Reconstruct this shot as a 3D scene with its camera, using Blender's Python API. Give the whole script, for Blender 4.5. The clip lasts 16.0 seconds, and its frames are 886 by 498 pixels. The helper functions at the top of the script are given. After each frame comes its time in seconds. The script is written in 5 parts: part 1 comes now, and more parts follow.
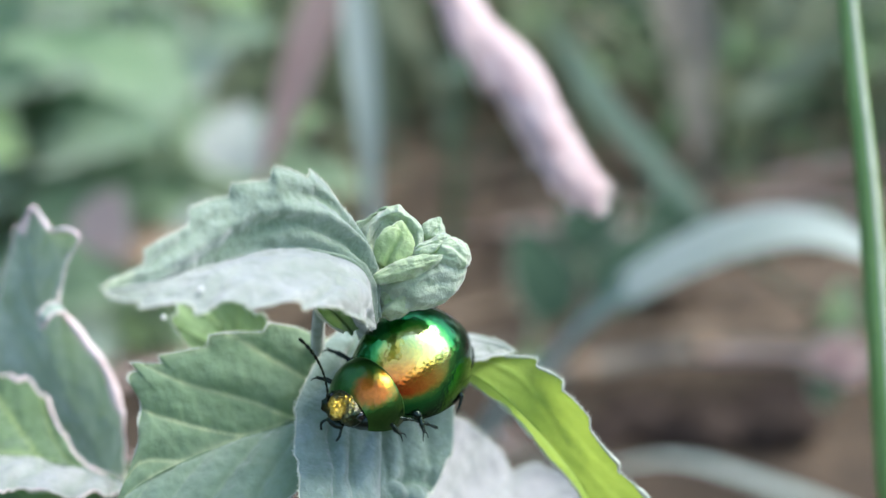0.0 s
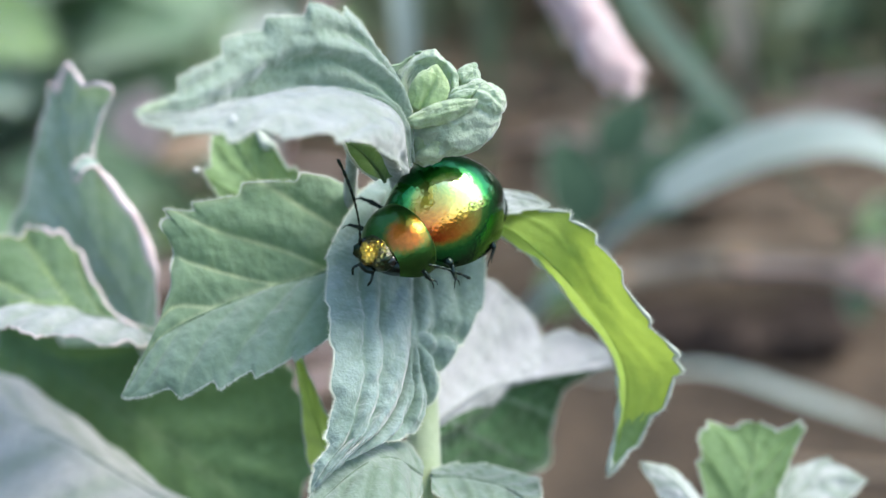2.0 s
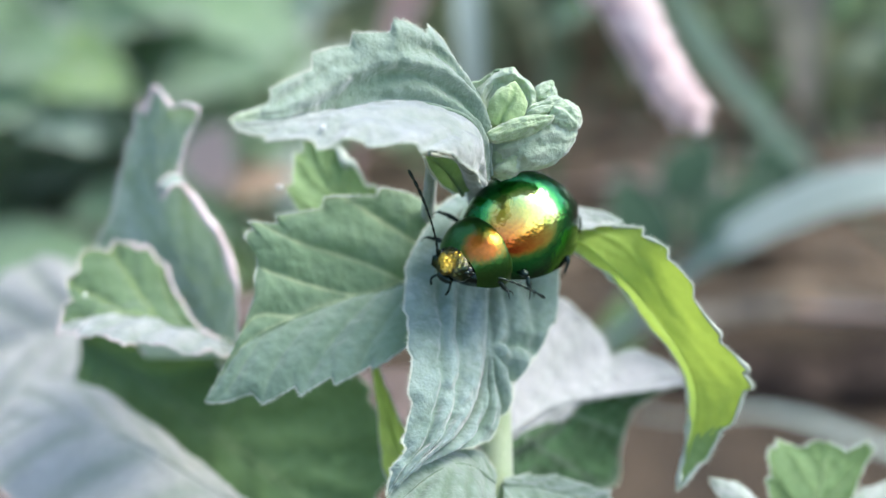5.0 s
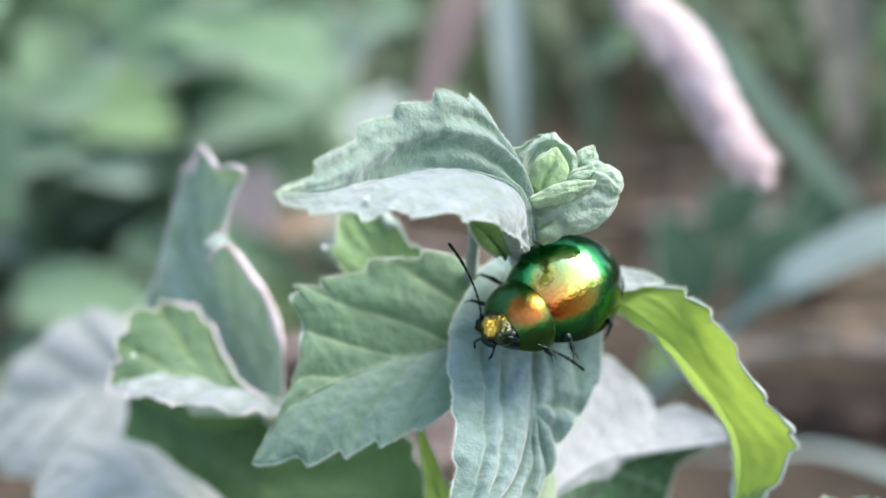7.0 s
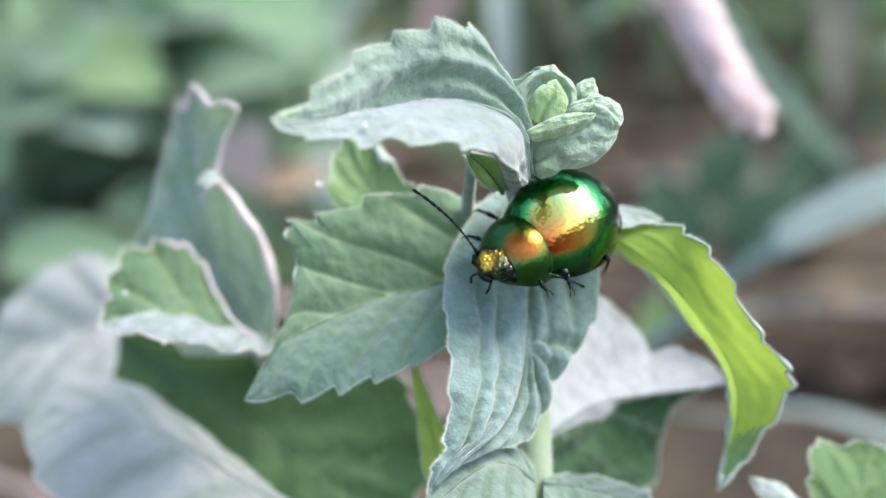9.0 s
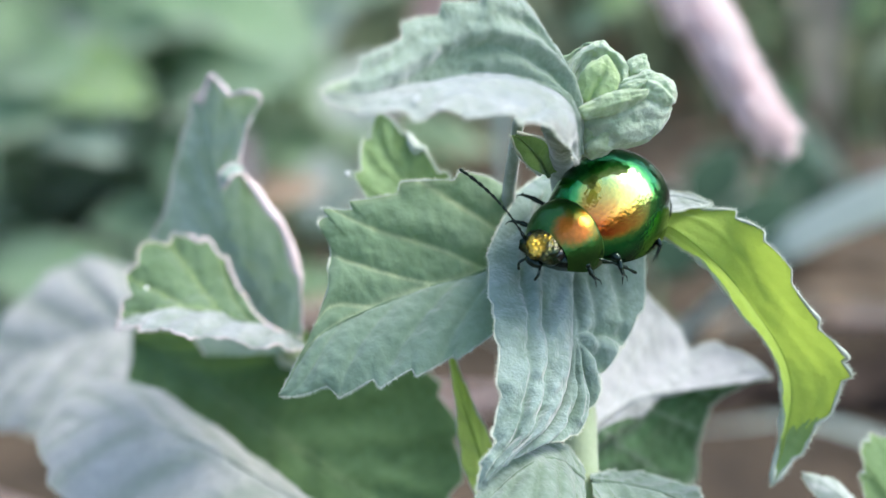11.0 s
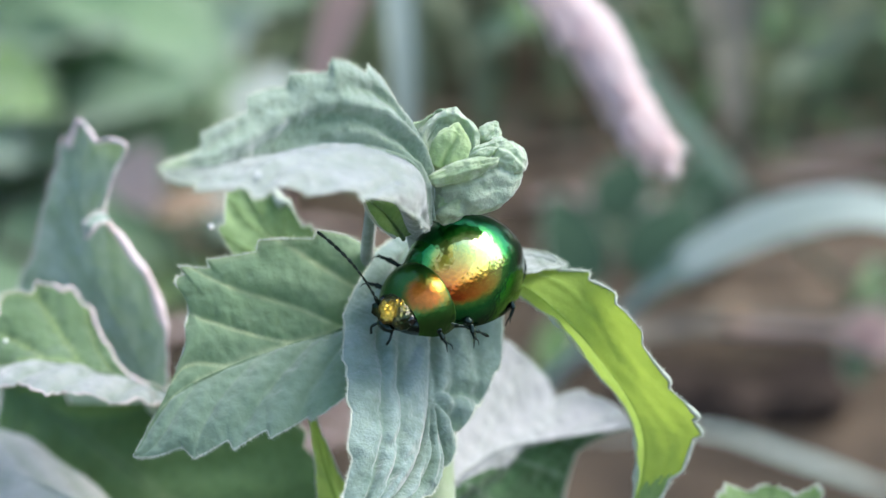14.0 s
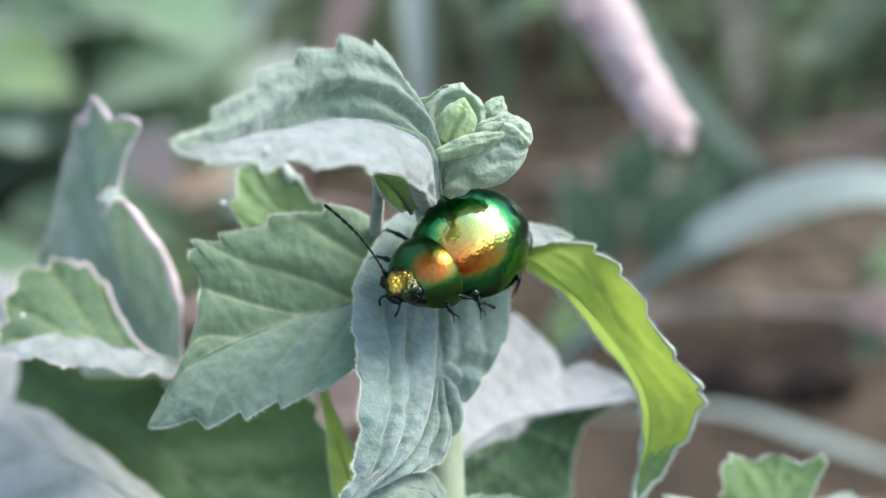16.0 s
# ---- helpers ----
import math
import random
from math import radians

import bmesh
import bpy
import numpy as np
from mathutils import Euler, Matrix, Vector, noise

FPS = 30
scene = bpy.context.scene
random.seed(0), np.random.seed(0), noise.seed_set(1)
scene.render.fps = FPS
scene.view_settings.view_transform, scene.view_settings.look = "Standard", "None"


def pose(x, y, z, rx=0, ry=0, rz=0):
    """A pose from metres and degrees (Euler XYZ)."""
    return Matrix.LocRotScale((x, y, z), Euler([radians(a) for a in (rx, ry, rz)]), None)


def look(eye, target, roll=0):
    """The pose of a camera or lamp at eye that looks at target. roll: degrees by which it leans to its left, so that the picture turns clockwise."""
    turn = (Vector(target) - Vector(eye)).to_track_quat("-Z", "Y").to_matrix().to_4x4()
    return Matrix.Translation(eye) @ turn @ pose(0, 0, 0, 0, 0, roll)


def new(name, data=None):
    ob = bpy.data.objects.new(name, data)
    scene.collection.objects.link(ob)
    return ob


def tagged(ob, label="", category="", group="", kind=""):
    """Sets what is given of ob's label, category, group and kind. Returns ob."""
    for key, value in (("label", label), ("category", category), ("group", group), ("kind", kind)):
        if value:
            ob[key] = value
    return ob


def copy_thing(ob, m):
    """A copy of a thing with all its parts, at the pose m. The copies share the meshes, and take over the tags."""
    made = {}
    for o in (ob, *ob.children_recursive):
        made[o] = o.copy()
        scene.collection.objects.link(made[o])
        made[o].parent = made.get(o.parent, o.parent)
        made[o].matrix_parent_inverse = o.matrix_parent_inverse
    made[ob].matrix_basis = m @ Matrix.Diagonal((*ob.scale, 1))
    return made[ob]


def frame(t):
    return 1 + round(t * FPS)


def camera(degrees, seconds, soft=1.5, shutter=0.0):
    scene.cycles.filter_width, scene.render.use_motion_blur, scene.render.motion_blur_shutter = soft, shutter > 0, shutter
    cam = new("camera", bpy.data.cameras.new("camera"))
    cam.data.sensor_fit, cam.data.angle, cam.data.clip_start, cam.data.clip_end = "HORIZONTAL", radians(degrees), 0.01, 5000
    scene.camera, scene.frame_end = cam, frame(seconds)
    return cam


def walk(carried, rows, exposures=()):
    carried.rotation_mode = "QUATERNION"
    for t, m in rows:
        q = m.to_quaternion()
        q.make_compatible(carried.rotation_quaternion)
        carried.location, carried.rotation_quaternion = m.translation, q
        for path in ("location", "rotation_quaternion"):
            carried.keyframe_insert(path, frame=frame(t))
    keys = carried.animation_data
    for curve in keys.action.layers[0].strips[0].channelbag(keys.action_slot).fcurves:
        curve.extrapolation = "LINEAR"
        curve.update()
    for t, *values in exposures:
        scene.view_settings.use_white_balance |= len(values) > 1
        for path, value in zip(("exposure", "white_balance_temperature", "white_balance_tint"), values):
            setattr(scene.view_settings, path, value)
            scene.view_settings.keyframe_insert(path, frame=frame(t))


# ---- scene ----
MM = 0.001
cam = camera(36.00, 16.0, soft=1.5)
cam.data.dof.use_dof = True
cam.data.dof.focus_distance = 0.0620
cam.data.dof.aperture_fstop = 30.0
walk(cam, [
    (0.0, look((0.00069, -0.06068, 0.15377), (0.00354, 0.00195, 0.13314), -0.320)),
    (0.5, look((0.00132, -0.06022, 0.15250), (0.00340, 0.00254, 0.13220), -0.290)),
    (1.0, look((0.00070, -0.06053, 0.15114), (0.00260, 0.00205, 0.13026), 0.515)),
    (1.5, look((0.00129, -0.06107, 0.15115), (0.00228, 0.00130, 0.12957), -0.092)),
    (2.0, look((0.00063, -0.06139, 0.15054), (0.00185, -0.00005, 0.12622), 0.275)),
    (2.5, look((0.00100, -0.06232, 0.15122), (0.00188, -0.00067, 0.12765), 0.321)),
    (3.0, look((0.00064, -0.06234, 0.15006), (0.00081, -0.00052, 0.12695), 0.146)),
    (3.5, look((-0.00000, -0.06202, 0.15000), (0.00000, 0.00000, 0.12743), 0.000)),
    (4.0, look((-0.00014, -0.06250, 0.14941), (-0.00080, -0.00040, 0.12705), 0.193)),
    (6.3, look((0.00014, -0.06455, 0.15028), (-0.00267, -0.00241, 0.12824), -0.006)),
    (6.5, look((0.00018, -0.06418, 0.14973), (-0.00289, -0.00194, 0.12799), 0.082)),
    (7.0, look((-0.00010, -0.06383, 0.15138), (-0.00392, -0.00130, 0.13060), -1.065)),
    (7.5, look((-0.00027, -0.06337, 0.15074), (-0.00411, -0.00089, 0.12983), -1.227)),
    (8.0, look((-0.00017, -0.06342, 0.15012), (-0.00364, -0.00131, 0.12805), -1.095)),
    (8.5, look((-0.00019, -0.06324, 0.14946), (-0.00350, -0.00118, 0.12725), -0.513)),
    (9.0, look((-0.00054, -0.06362, 0.14980), (-0.00377, -0.00163, 0.12737), -0.495)),
    (9.2, look((-0.00059, -0.06424, 0.14926), (-0.00394, -0.00230, 0.12673), -0.093)),
    (11.3, look((-0.00380, -0.06005, 0.14743), (-0.00544, 0.00248, 0.12637), -1.056)),
    (11.5, look((-0.00273, -0.05928, 0.14810), (-0.00300, 0.00349, 0.12773), -0.709)),
    (12.0, look((-0.00041, -0.05986, 0.15046), (0.00125, 0.00331, 0.13142), -0.143)),
    (12.5, look((0.00012, -0.06145, 0.15025), (0.00160, 0.00144, 0.13029), 0.405)),
    (13.0, look((-0.00070, -0.06012, 0.14970), (0.00060, 0.00256, 0.12909), 0.188)),
    (13.5, look((-0.00075, -0.06062, 0.15010), (0.00023, 0.00187, 0.12888), 0.285)),
    (14.0, look((-0.00062, -0.06084, 0.15033), (0.00099, 0.00148, 0.12868), 0.780)),
    (14.5, look((-0.00005, -0.06114, 0.14982), (0.00195, 0.00068, 0.12681), 1.117)),
    (15.0, look((-0.00039, -0.06107, 0.15003), (0.00111, 0.00069, 0.12679), 0.626)),
    (15.5, look((-0.00051, -0.06137, 0.15038), (0.00078, 0.00070, 0.12799), 0.466)),
    (16.0, look((-0.00024, -0.06205, 0.15034), (0.00061, -0.00000, 0.12785), 0.320)),
], exposures=((0.0, 1.41, 6500, 6), (3.0, 1.39, 6500, 6), (4.2, 1.43, 6500, 6), (6.5, 1.49, 6500, 6), (9.2, 1.51, 6500, 6), (11.5, 1.41, 6500, 6), (12.5, 1.36, 6500, 6), (16.0, 1.34, 6500, 6)))

# ---- world, sun, exposure ----
SUN_EL, SUN_AZ = 57.0, 90.0          # degrees; azimuth clockwise from +y
world = bpy.data.worlds.new("world")
scene.world = world
world.use_nodes = True
wn = world.node_tree
sky = wn.nodes.new("ShaderNodeTexSky")
sky.sky_type, sky.sun_disc = "NISHITA", False
sky.dust_density = 2.0
sky.sun_elevation, sky.sun_rotation = radians(SUN_EL), radians(SUN_AZ)
wn.nodes["Background"].inputs["Strength"].default_value = 0.15
wn.links.new(sky.outputs[0], wn.nodes["Background"].inputs["Color"])
sun_data = bpy.data.lights.new("sun", "SUN")
sun_data.energy, sun_data.angle, sun_data.color = 1.35, radians(31), (1.0, 0.975, 0.885)
sun = new("sun", sun_data)
sd = Vector((math.sin(radians(SUN_AZ)) * math.cos(radians(SUN_EL)), math.cos(radians(SUN_AZ)) * math.cos(radians(SUN_EL)), math.sin(radians(SUN_EL))))
sun.matrix_world = look(sd * 3, (0, 0, 0))


# ---- materials ----
def shader(name):
    m = bpy.data.materials.new(name)
    m.use_nodes = True
    nt = m.node_tree
    return m, nt, nt.nodes["Principled BSDF"]


def node(nt, kind, **values):
    n = nt.nodes.new(kind)
    for key, v in values.items():
        n.inputs[key.replace("_", " ")].default_value = v
    return n


def noise_of(nt, scale, detail=4.0, rough=0.55, coords=None):
    n = node(nt, "ShaderNodeTexNoise", Scale=scale, Detail=detail, Roughness=rough)
    if coords is None:
        coords = nt.nodes.new("ShaderNodeTexCoord").outputs["Object"]
    nt.links.new(coords, n.inputs["Vector"])
    return n.outputs["Fac"]


def ramp(nt, fac, stops):
    r = nt.nodes.new("ShaderNodeValToRGB")
    while len(r.color_ramp.elements) < len(stops):
        r.color_ramp.elements.new(0.5)
    for e, (p, c) in zip(r.color_ramp.elements, stops):
        e.position, e.color = p, (*c, 1)
    nt.links.new(fac, r.inputs[0])
    return r.outputs[0]


def mixed(nt, fac, a, b, mode="MIX"):
    m = nt.nodes.new("ShaderNodeMix")
    m.data_type, m.blend_type = "RGBA", mode
    for sock, v in ((m.inputs[0], fac), (m.inputs[6], a), (m.inputs[7], b)):
        if isinstance(v, (int, float)):
            sock.default_value = v
        elif isinstance(v, tuple):
            sock.default_value = (*v, 1)
        else:
            nt.links.new(v, sock)
    return m.outputs[2]


def bumped(nt, bsdf, height, strength, distance):
    b = node(nt, "ShaderNodeBump", Strength=strength, Distance=distance)
    nt.links.new(height, b.inputs["Height"])
    nt.links.new(b.outputs[0], bsdf.inputs["Normal"])
    return b.outputs[0]


def leaf_material(name, dark, light, vein, through_colour, translucent=0.3, sheen=0.6, rough=0.75, cell=900.0, mottle=1.0, bump=0.7):
    """Felted leaf: mottled green, pale veins from the mesh's vein layer, a crinkled skin and some light through it."""
    m, nt, b = shader(name)
    big = noise_of(nt, 130.0, 3.0)
    fine = noise_of(nt, 1800.0, 3.0, 0.7)
    base = ramp(nt, big, [(0.3, dark), (0.7, light)])
    base = mixed(nt, 0.45 * mottle, base, ramp(nt, fine, [(0.3, (0.55, 0.6, 0.55)), (0.7, (1.25, 1.25, 1.25))]), "MULTIPLY")
    base = mixed(nt, 0.55 * mottle, base, ramp(nt, noise_of(nt, 430.0, 3.0, 0.6), [(0.32, (0.6, 0.7, 0.6)), (0.68, (1.26, 1.24, 1.28))]), "MULTIPLY")
    # Tone follows the relief: ridges paler, folds and sunk veins darker.
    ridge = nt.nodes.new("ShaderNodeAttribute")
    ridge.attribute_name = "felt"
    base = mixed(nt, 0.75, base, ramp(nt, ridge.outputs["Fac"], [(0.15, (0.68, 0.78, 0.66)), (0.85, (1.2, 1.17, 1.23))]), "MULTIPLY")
    net = node(nt, "ShaderNodeTexVoronoi", Scale=cell * 1.2)
    net.feature = "DISTANCE_TO_EDGE"
    warp = nt.nodes.new("ShaderNodeMix")
    warp.data_type, warp.blend_type = "RGBA", "ADD"
    warp.inputs[0].default_value = 0.0016
    place = nt.nodes.new("ShaderNodeTexCoord").outputs["Object"]
    bend = node(nt, "ShaderNodeTexNoise", Scale=700.0, Detail=2.0)
    nt.links.new(place, bend.inputs["Vector"])
    nt.links.new(place, warp.inputs[6])
    nt.links.new(bend.outputs["Color"], warp.inputs[7])
    nt.links.new(warp.outputs[2], net.inputs["Vector"])
    base = mixed(nt, 0.5 * mottle, base, ramp(nt, net.outputs["Distance"], [(0.0, (0.8, 0.86, 0.78)), (0.12, (1.0, 1.0, 1.0)), (0.5, (1.1, 1.09, 1.11))]), "MULTIPLY")
    at = nt.nodes.new("ShaderNodeAttribute")
    at.attribute_name = "vein"
    base = mixed(nt, at.outputs["Fac"], base, vein)
    nt.links.new(base, b.inputs["Base Color"])
    b.inputs["Roughness"].default_value = rough
    b.inputs["Specular IOR Level"].default_value = 0.25
    b.inputs["Sheen Weight"].default_value = sheen
    b.inputs["Sheen Roughness"].default_value = 0.5
    b.inputs["Sheen Tint"].default_value = (0.97, 0.96, 1.0, 1)
    vor = node(nt, "ShaderNodeTexVoronoi", Scale=cell)
    vor.feature = "SMOOTH_F1"
    nt.links.new(nt.nodes.new("ShaderNodeTexCoord").outputs["Object"], vor.inputs["Vector"])
    add = nt.nodes.new("ShaderNodeMath")
    add.operation = "MULTIPLY_ADD"
    nt.links.new(fine, add.inputs[0])
    add.inputs[1].default_value = 0.5
    nt.links.new(vor.outputs["Distance"], add.inputs[2])
    nrm = bumped(nt, b, add.outputs[0], bump, 0.0005)
    tr = nt.nodes.new("ShaderNodeBsdfTranslucent")
    tr_col = mixed(nt, at.outputs["Fac"], mixed(nt, 0.5, through_colour, base, "MULTIPLY"), through_colour)
    nt.links.new(mixed(nt, 0.75, tr_col, through_colour), tr.inputs["Color"])
    nt.links.new(nrm, tr.inputs["Normal"])
    mx = nt.nodes.new("ShaderNodeMixShader")
    mx.inputs[0].default_value = translucent
    nt.links.new(b.outputs[0], mx.inputs[1])
    nt.links.new(tr.outputs[0], mx.inputs[2])
    nt.links.new(mx.outputs[0], nt.nodes["Material Output"].inputs["Surface"])
    return m


def plain_material(name, a, b2, scale, rough=0.6, bump=0.2, dist=0.0003, spec=0.3, sheen=0.0, metallic=0.0, island=0.0, thin=0.0):
    m, nt, b = shader(name)
    n = noise_of(nt, scale, 5.0, 0.6)
    base = ramp(nt, n, [(0.3, a), (0.7, b2)])
    if island:
        geo = nt.nodes.new("ShaderNodeNewGeometry")
        base = mixed(nt, island, base, ramp(nt, geo.outputs["Random Per Island"], [(0.0, (0.45, 0.5, 0.4)), (0.5, (1, 1, 1)), (1.0, (1.5, 1.3, 1.1))]), "MULTIPLY")
    nt.links.new(base, b.inputs["Base Color"])
    b.inputs["Roughness"].default_value = rough
    b.inputs["Specular IOR Level"].default_value = spec
    b.inputs["Sheen Weight"].default_value = sheen
    b.inputs["Metallic"].default_value = metallic
    if bump:
        bumped(nt, b, noise_of(nt, scale * 6, 4.0), bump, dist)
    if thin:
        tr = nt.nodes.new("ShaderNodeBsdfTranslucent")
        nt.links.new(base, tr.inputs["Color"])
        mx = nt.nodes.new("ShaderNodeMixShader")
        mx.inputs[0].default_value = thin
        nt.links.new(b.outputs[0], mx.inputs[1])
        nt.links.new(tr.outputs[0], mx.inputs[2])
        nt.links.new(mx.outputs[0], nt.nodes["Material Output"].inputs["Surface"])
    return m


MINT_PALE = leaf_material("mint_leaf_pale", (0.36, 0.385, 0.355), (0.47, 0.49, 0.46), (0.52, 0.56, 0.54), (0.35, 0.5, 0.2), 0.15, 0.8)
MINT_GREEN = leaf_material("mint_leaf_green", (0.06, 0.135, 0.04), (0.115, 0.205, 0.07), (0.36, 0.46, 0.2), (0.30, 0.5, 0.08), 0.1, 0.4)
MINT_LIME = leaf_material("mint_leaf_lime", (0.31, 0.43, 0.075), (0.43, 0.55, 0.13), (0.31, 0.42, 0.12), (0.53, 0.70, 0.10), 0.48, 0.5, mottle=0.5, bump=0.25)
MINT_GREY = leaf_material("mint_leaf_grey", (0.26, 0.34, 0.275), (0.38, 0.46, 0.39), (0.44, 0.52, 0.46), (0.28, 0.45, 0.14), 0.22, 0.7)
MINT_FRESH = leaf_material("mint_leaf_fresh", (0.15, 0.25, 0.10), (0.24, 0.35, 0.17), (0.4, 0.5, 0.25), (0.40, 0.6, 0.14), 0.32, 0.5, bump=0.4)
MINT_DEEP = leaf_material("mint_leaf_deep", (0.07, 0.14, 0.055), (0.12, 0.20, 0.09), (0.2, 0.28, 0.14), (0.25, 0.42, 0.08), 0.15, 0.1, mottle=0.7, bump=0.4)
MINT_SILVER = leaf_material("mint_leaf_silver", (0.21, 0.31, 0.22), (0.38, 0.45, 0.42), (0.46, 0.52, 0.47), (0.32, 0.5, 0.18), 0.2, 0.8)
MINT_LILAC = leaf_material("mint_leaf_lilac", (0.285, 0.31, 0.30), (0.39, 0.405, 0.40), (0.46, 0.49, 0.49), (0.35, 0.5, 0.25), 0.18, 0.8, mottle=0.9, bump=0.6)
# Raised lime base that imitates light coming through a leaf.
MINT_BACKLIT = leaf_material("mint_leaf_backlit", (0.46, 0.6, 0.12), (0.56, 0.7, 0.2), (0.56, 0.66, 0.3), (0.6, 0.8, 0.15), 0.4, 0.4, mottle=0.5, bump=0.3)
MINT_SAGE = leaf_material("mint_leaf_sage", (0.19, 0.265, 0.20), (0.35, 0.415, 0.375), (0.44, 0.51, 0.44), (0.32, 0.5, 0.18), 0.2, 0.8)
MINT_WHITE = leaf_material("mint_leaf_white", (0.335, 0.33, 0.345), (0.42, 0.41, 0.43), (0.52, 0.53, 0.55), (0.4, 0.5, 0.35), 0.15, 0.9, mottle=0.35, bump=0.45)
MINT_BLUE = leaf_material("mint_leaf_blue", (0.16, 0.23, 0.205), (0.285, 0.36, 0.345), (0.39, 0.46, 0.43), (0.3, 0.48, 0.2), 0.2, 0.8)
# Pale vein net on a green darkened to paint a leaf half in shade.
MINT_NET_SHADED = leaf_material("mint_leaf_netted_shaded", (0.03, 0.085, 0.035), (0.07, 0.14, 0.065), (0.40, 0.45, 0.41), (0.2, 0.4, 0.08), 0.12, 0.15)
MINT_OLIVE = leaf_material("mint_leaf_olive", (0.17, 0.265, 0.165), (0.27, 0.365, 0.255), (0.60, 0.67, 0.42), (0.32, 0.52, 0.12), 0.3, 0.9, mottle=0.45, bump=0.3)
MINT_DULL = leaf_material("mint_leaf_dull", (0.20, 0.29, 0.205), (0.30, 0.39, 0.30), (0.36, 0.44, 0.33), (0.28, 0.46, 0.14), 0.22, 0.95, mottle=0.5, bump=0.3)
MINT_BUD = leaf_material("mint_bud", (0.50, 0.59, 0.42), (0.67, 0.74, 0.60), (0.46, 0.54, 0.40), (0.4, 0.6, 0.2), 0.3, 0.8, 0.8, 1500.0)
BUD_LIME = leaf_material("mint_bud_lime", (0.42, 0.54, 0.25), (0.54, 0.64, 0.4), (0.5, 0.6, 0.36), (0.5, 0.72, 0.2), 0.22, 0.7, bump=0.4)
BUD_MID = leaf_material("mint_bud_pale_lime", (0.45, 0.55, 0.33), (0.6, 0.69, 0.5), (0.46, 0.55, 0.38), (0.45, 0.66, 0.2), 0.3, 0.8, 0.8, 1500.0)
RIM = plain_material("felt_margin", (0.40, 0.47, 0.36), (0.64, 0.66, 0.56), 900.0, 0.8, 0.3, 0.0001, 0.2, 0.8)
RIM_PINK = plain_material("withered_margin", (0.70, 0.55, 0.55), (0.86, 0.74, 0.75), 700.0, 0.8, 0.3, 0.0001, 0.2, 0.5)
# Olive green with the shade inside the folded leaf darkened into it.
MINT_FOLD = leaf_material("mint_leaf_hollow_shaded", (0.07, 0.125, 0.06), (0.115, 0.18, 0.09), (0.36, 0.46, 0.2), (0.2, 0.36, 0.08), 0.05, 0.4)
MINT_TORN = leaf_material("mint_leaf_torn", (0.33, 0.42, 0.335), (0.46, 0.54, 0.45), (0.5, 0.58, 0.5), (0.3, 0.46, 0.16), 0.25, 0.7)
MINT_SOFT = leaf_material("mint_leaf_soft_white", (0.46, 0.455, 0.415), (0.57, 0.56, 0.515), (0.6, 0.6, 0.56), (0.4, 0.5, 0.3), 0.2, 0.8, mottle=0.4, bump=0.4)
MINT_LOW = leaf_material("mint_leaf_low", (0.165, 0.225, 0.18), (0.25, 0.315, 0.265), (0.36, 0.43, 0.37), (0.28, 0.45, 0.14), 0.2, 0.6)
WHITE = plain_material("white_droplet", (0.85, 0.86, 0.84), (0.93, 0.93, 0.92), 900.0, 0.25, 0.0, 0.0001, 0.6)
STEM = plain_material("mint_stem", (0.30, 0.38, 0.2), (0.45, 0.52, 0.34), 500.0, 0.7, 0.3, 0.0002, 0.25, 0.8)
SHELL_DARK = plain_material("beetle_underside", (0.005, 0.012, 0.01), (0.012, 0.03, 0.022), 900.0, 0.14, 0.2, 0.0001, 0.6, 0.0, 0.6)
EYE = plain_material("beetle_eye", (0.004, 0.004, 0.004), (0.01, 0.01, 0.01), 900.0, 0.12, 0.0, 0.0001, 0.7)
PLUME = plain_material("dry_plume", (0.97, 0.85, 0.85), (0.98, 0.91, 0.91), 400.0, 0.8, 0.1, 0.0003, 0.2, 1.0, thin=0.62)
STRAW = plain_material("straw", (0.19, 0.14, 0.1), (0.31, 0.24, 0.18), 90.0, 0.75, 0.3, 0.0005, 0.2, 0.0, 0.0, 0.4)
PINK_STRAW = plain_material("pinkish_straw", (0.55, 0.43, 0.41), (0.68, 0.56, 0.54), 60.0, 0.75, 0.2, 0.0004, thin=0.4)
GREY_STRAW = plain_material("grey_straw", (0.22, 0.2, 0.17), (0.32, 0.29, 0.25), 50.0, 0.8, 0.2, 0.0005, thin=0.3)
BLUE_BLADE = plain_material("bluish_blade", (0.39, 0.475, 0.435), (0.5, 0.59, 0.55), 60.0, 0.5, 0.2, 0.0004, 0.4, thin=0.35)
GRASS = plain_material("grass_green", (0.06, 0.13, 0.05), (0.12, 0.22, 0.10), 40.0, 0.5, 0.2, 0.0004, 0.4, 0.0, 0.0, 0.5)
GRASS_PALE = plain_material("grass_pale", (0.16, 0.21, 0.12), (0.25, 0.30, 0.21), 40.0, 0.55, 0.2, 0.0004, 0.4, 0.0, 0.0, 0.35, thin=0.35)
GRASS_DARK = plain_material("grass_dark", (0.08, 0.135, 0.10), (0.14, 0.215, 0.165), 40.0, 0.5, 0.2, 0.0004, 0.4, thin=0.35)
# Darker green for the steep part of a blade that mirrors no sky.
BLADE_SHADED = plain_material("blade_shaded_green", (0.11, 0.185, 0.14), (0.17, 0.255, 0.2), 40.0, 0.5, 0.2, 0.0004, 0.4, thin=0.35)
STALK = plain_material("grass_stalk", (0.13, 0.26, 0.07), (0.22, 0.36, 0.13), 200.0, 0.45, 0.2, 0.0002, 0.4)
HERB = plain_material("herb_leaf", (0.10, 0.20, 0.08), (0.20, 0.34, 0.17), 60.0, 0.6, 0.2, 0.0005, 0.3, 0.3, 0.0, 0.5, thin=0.3)
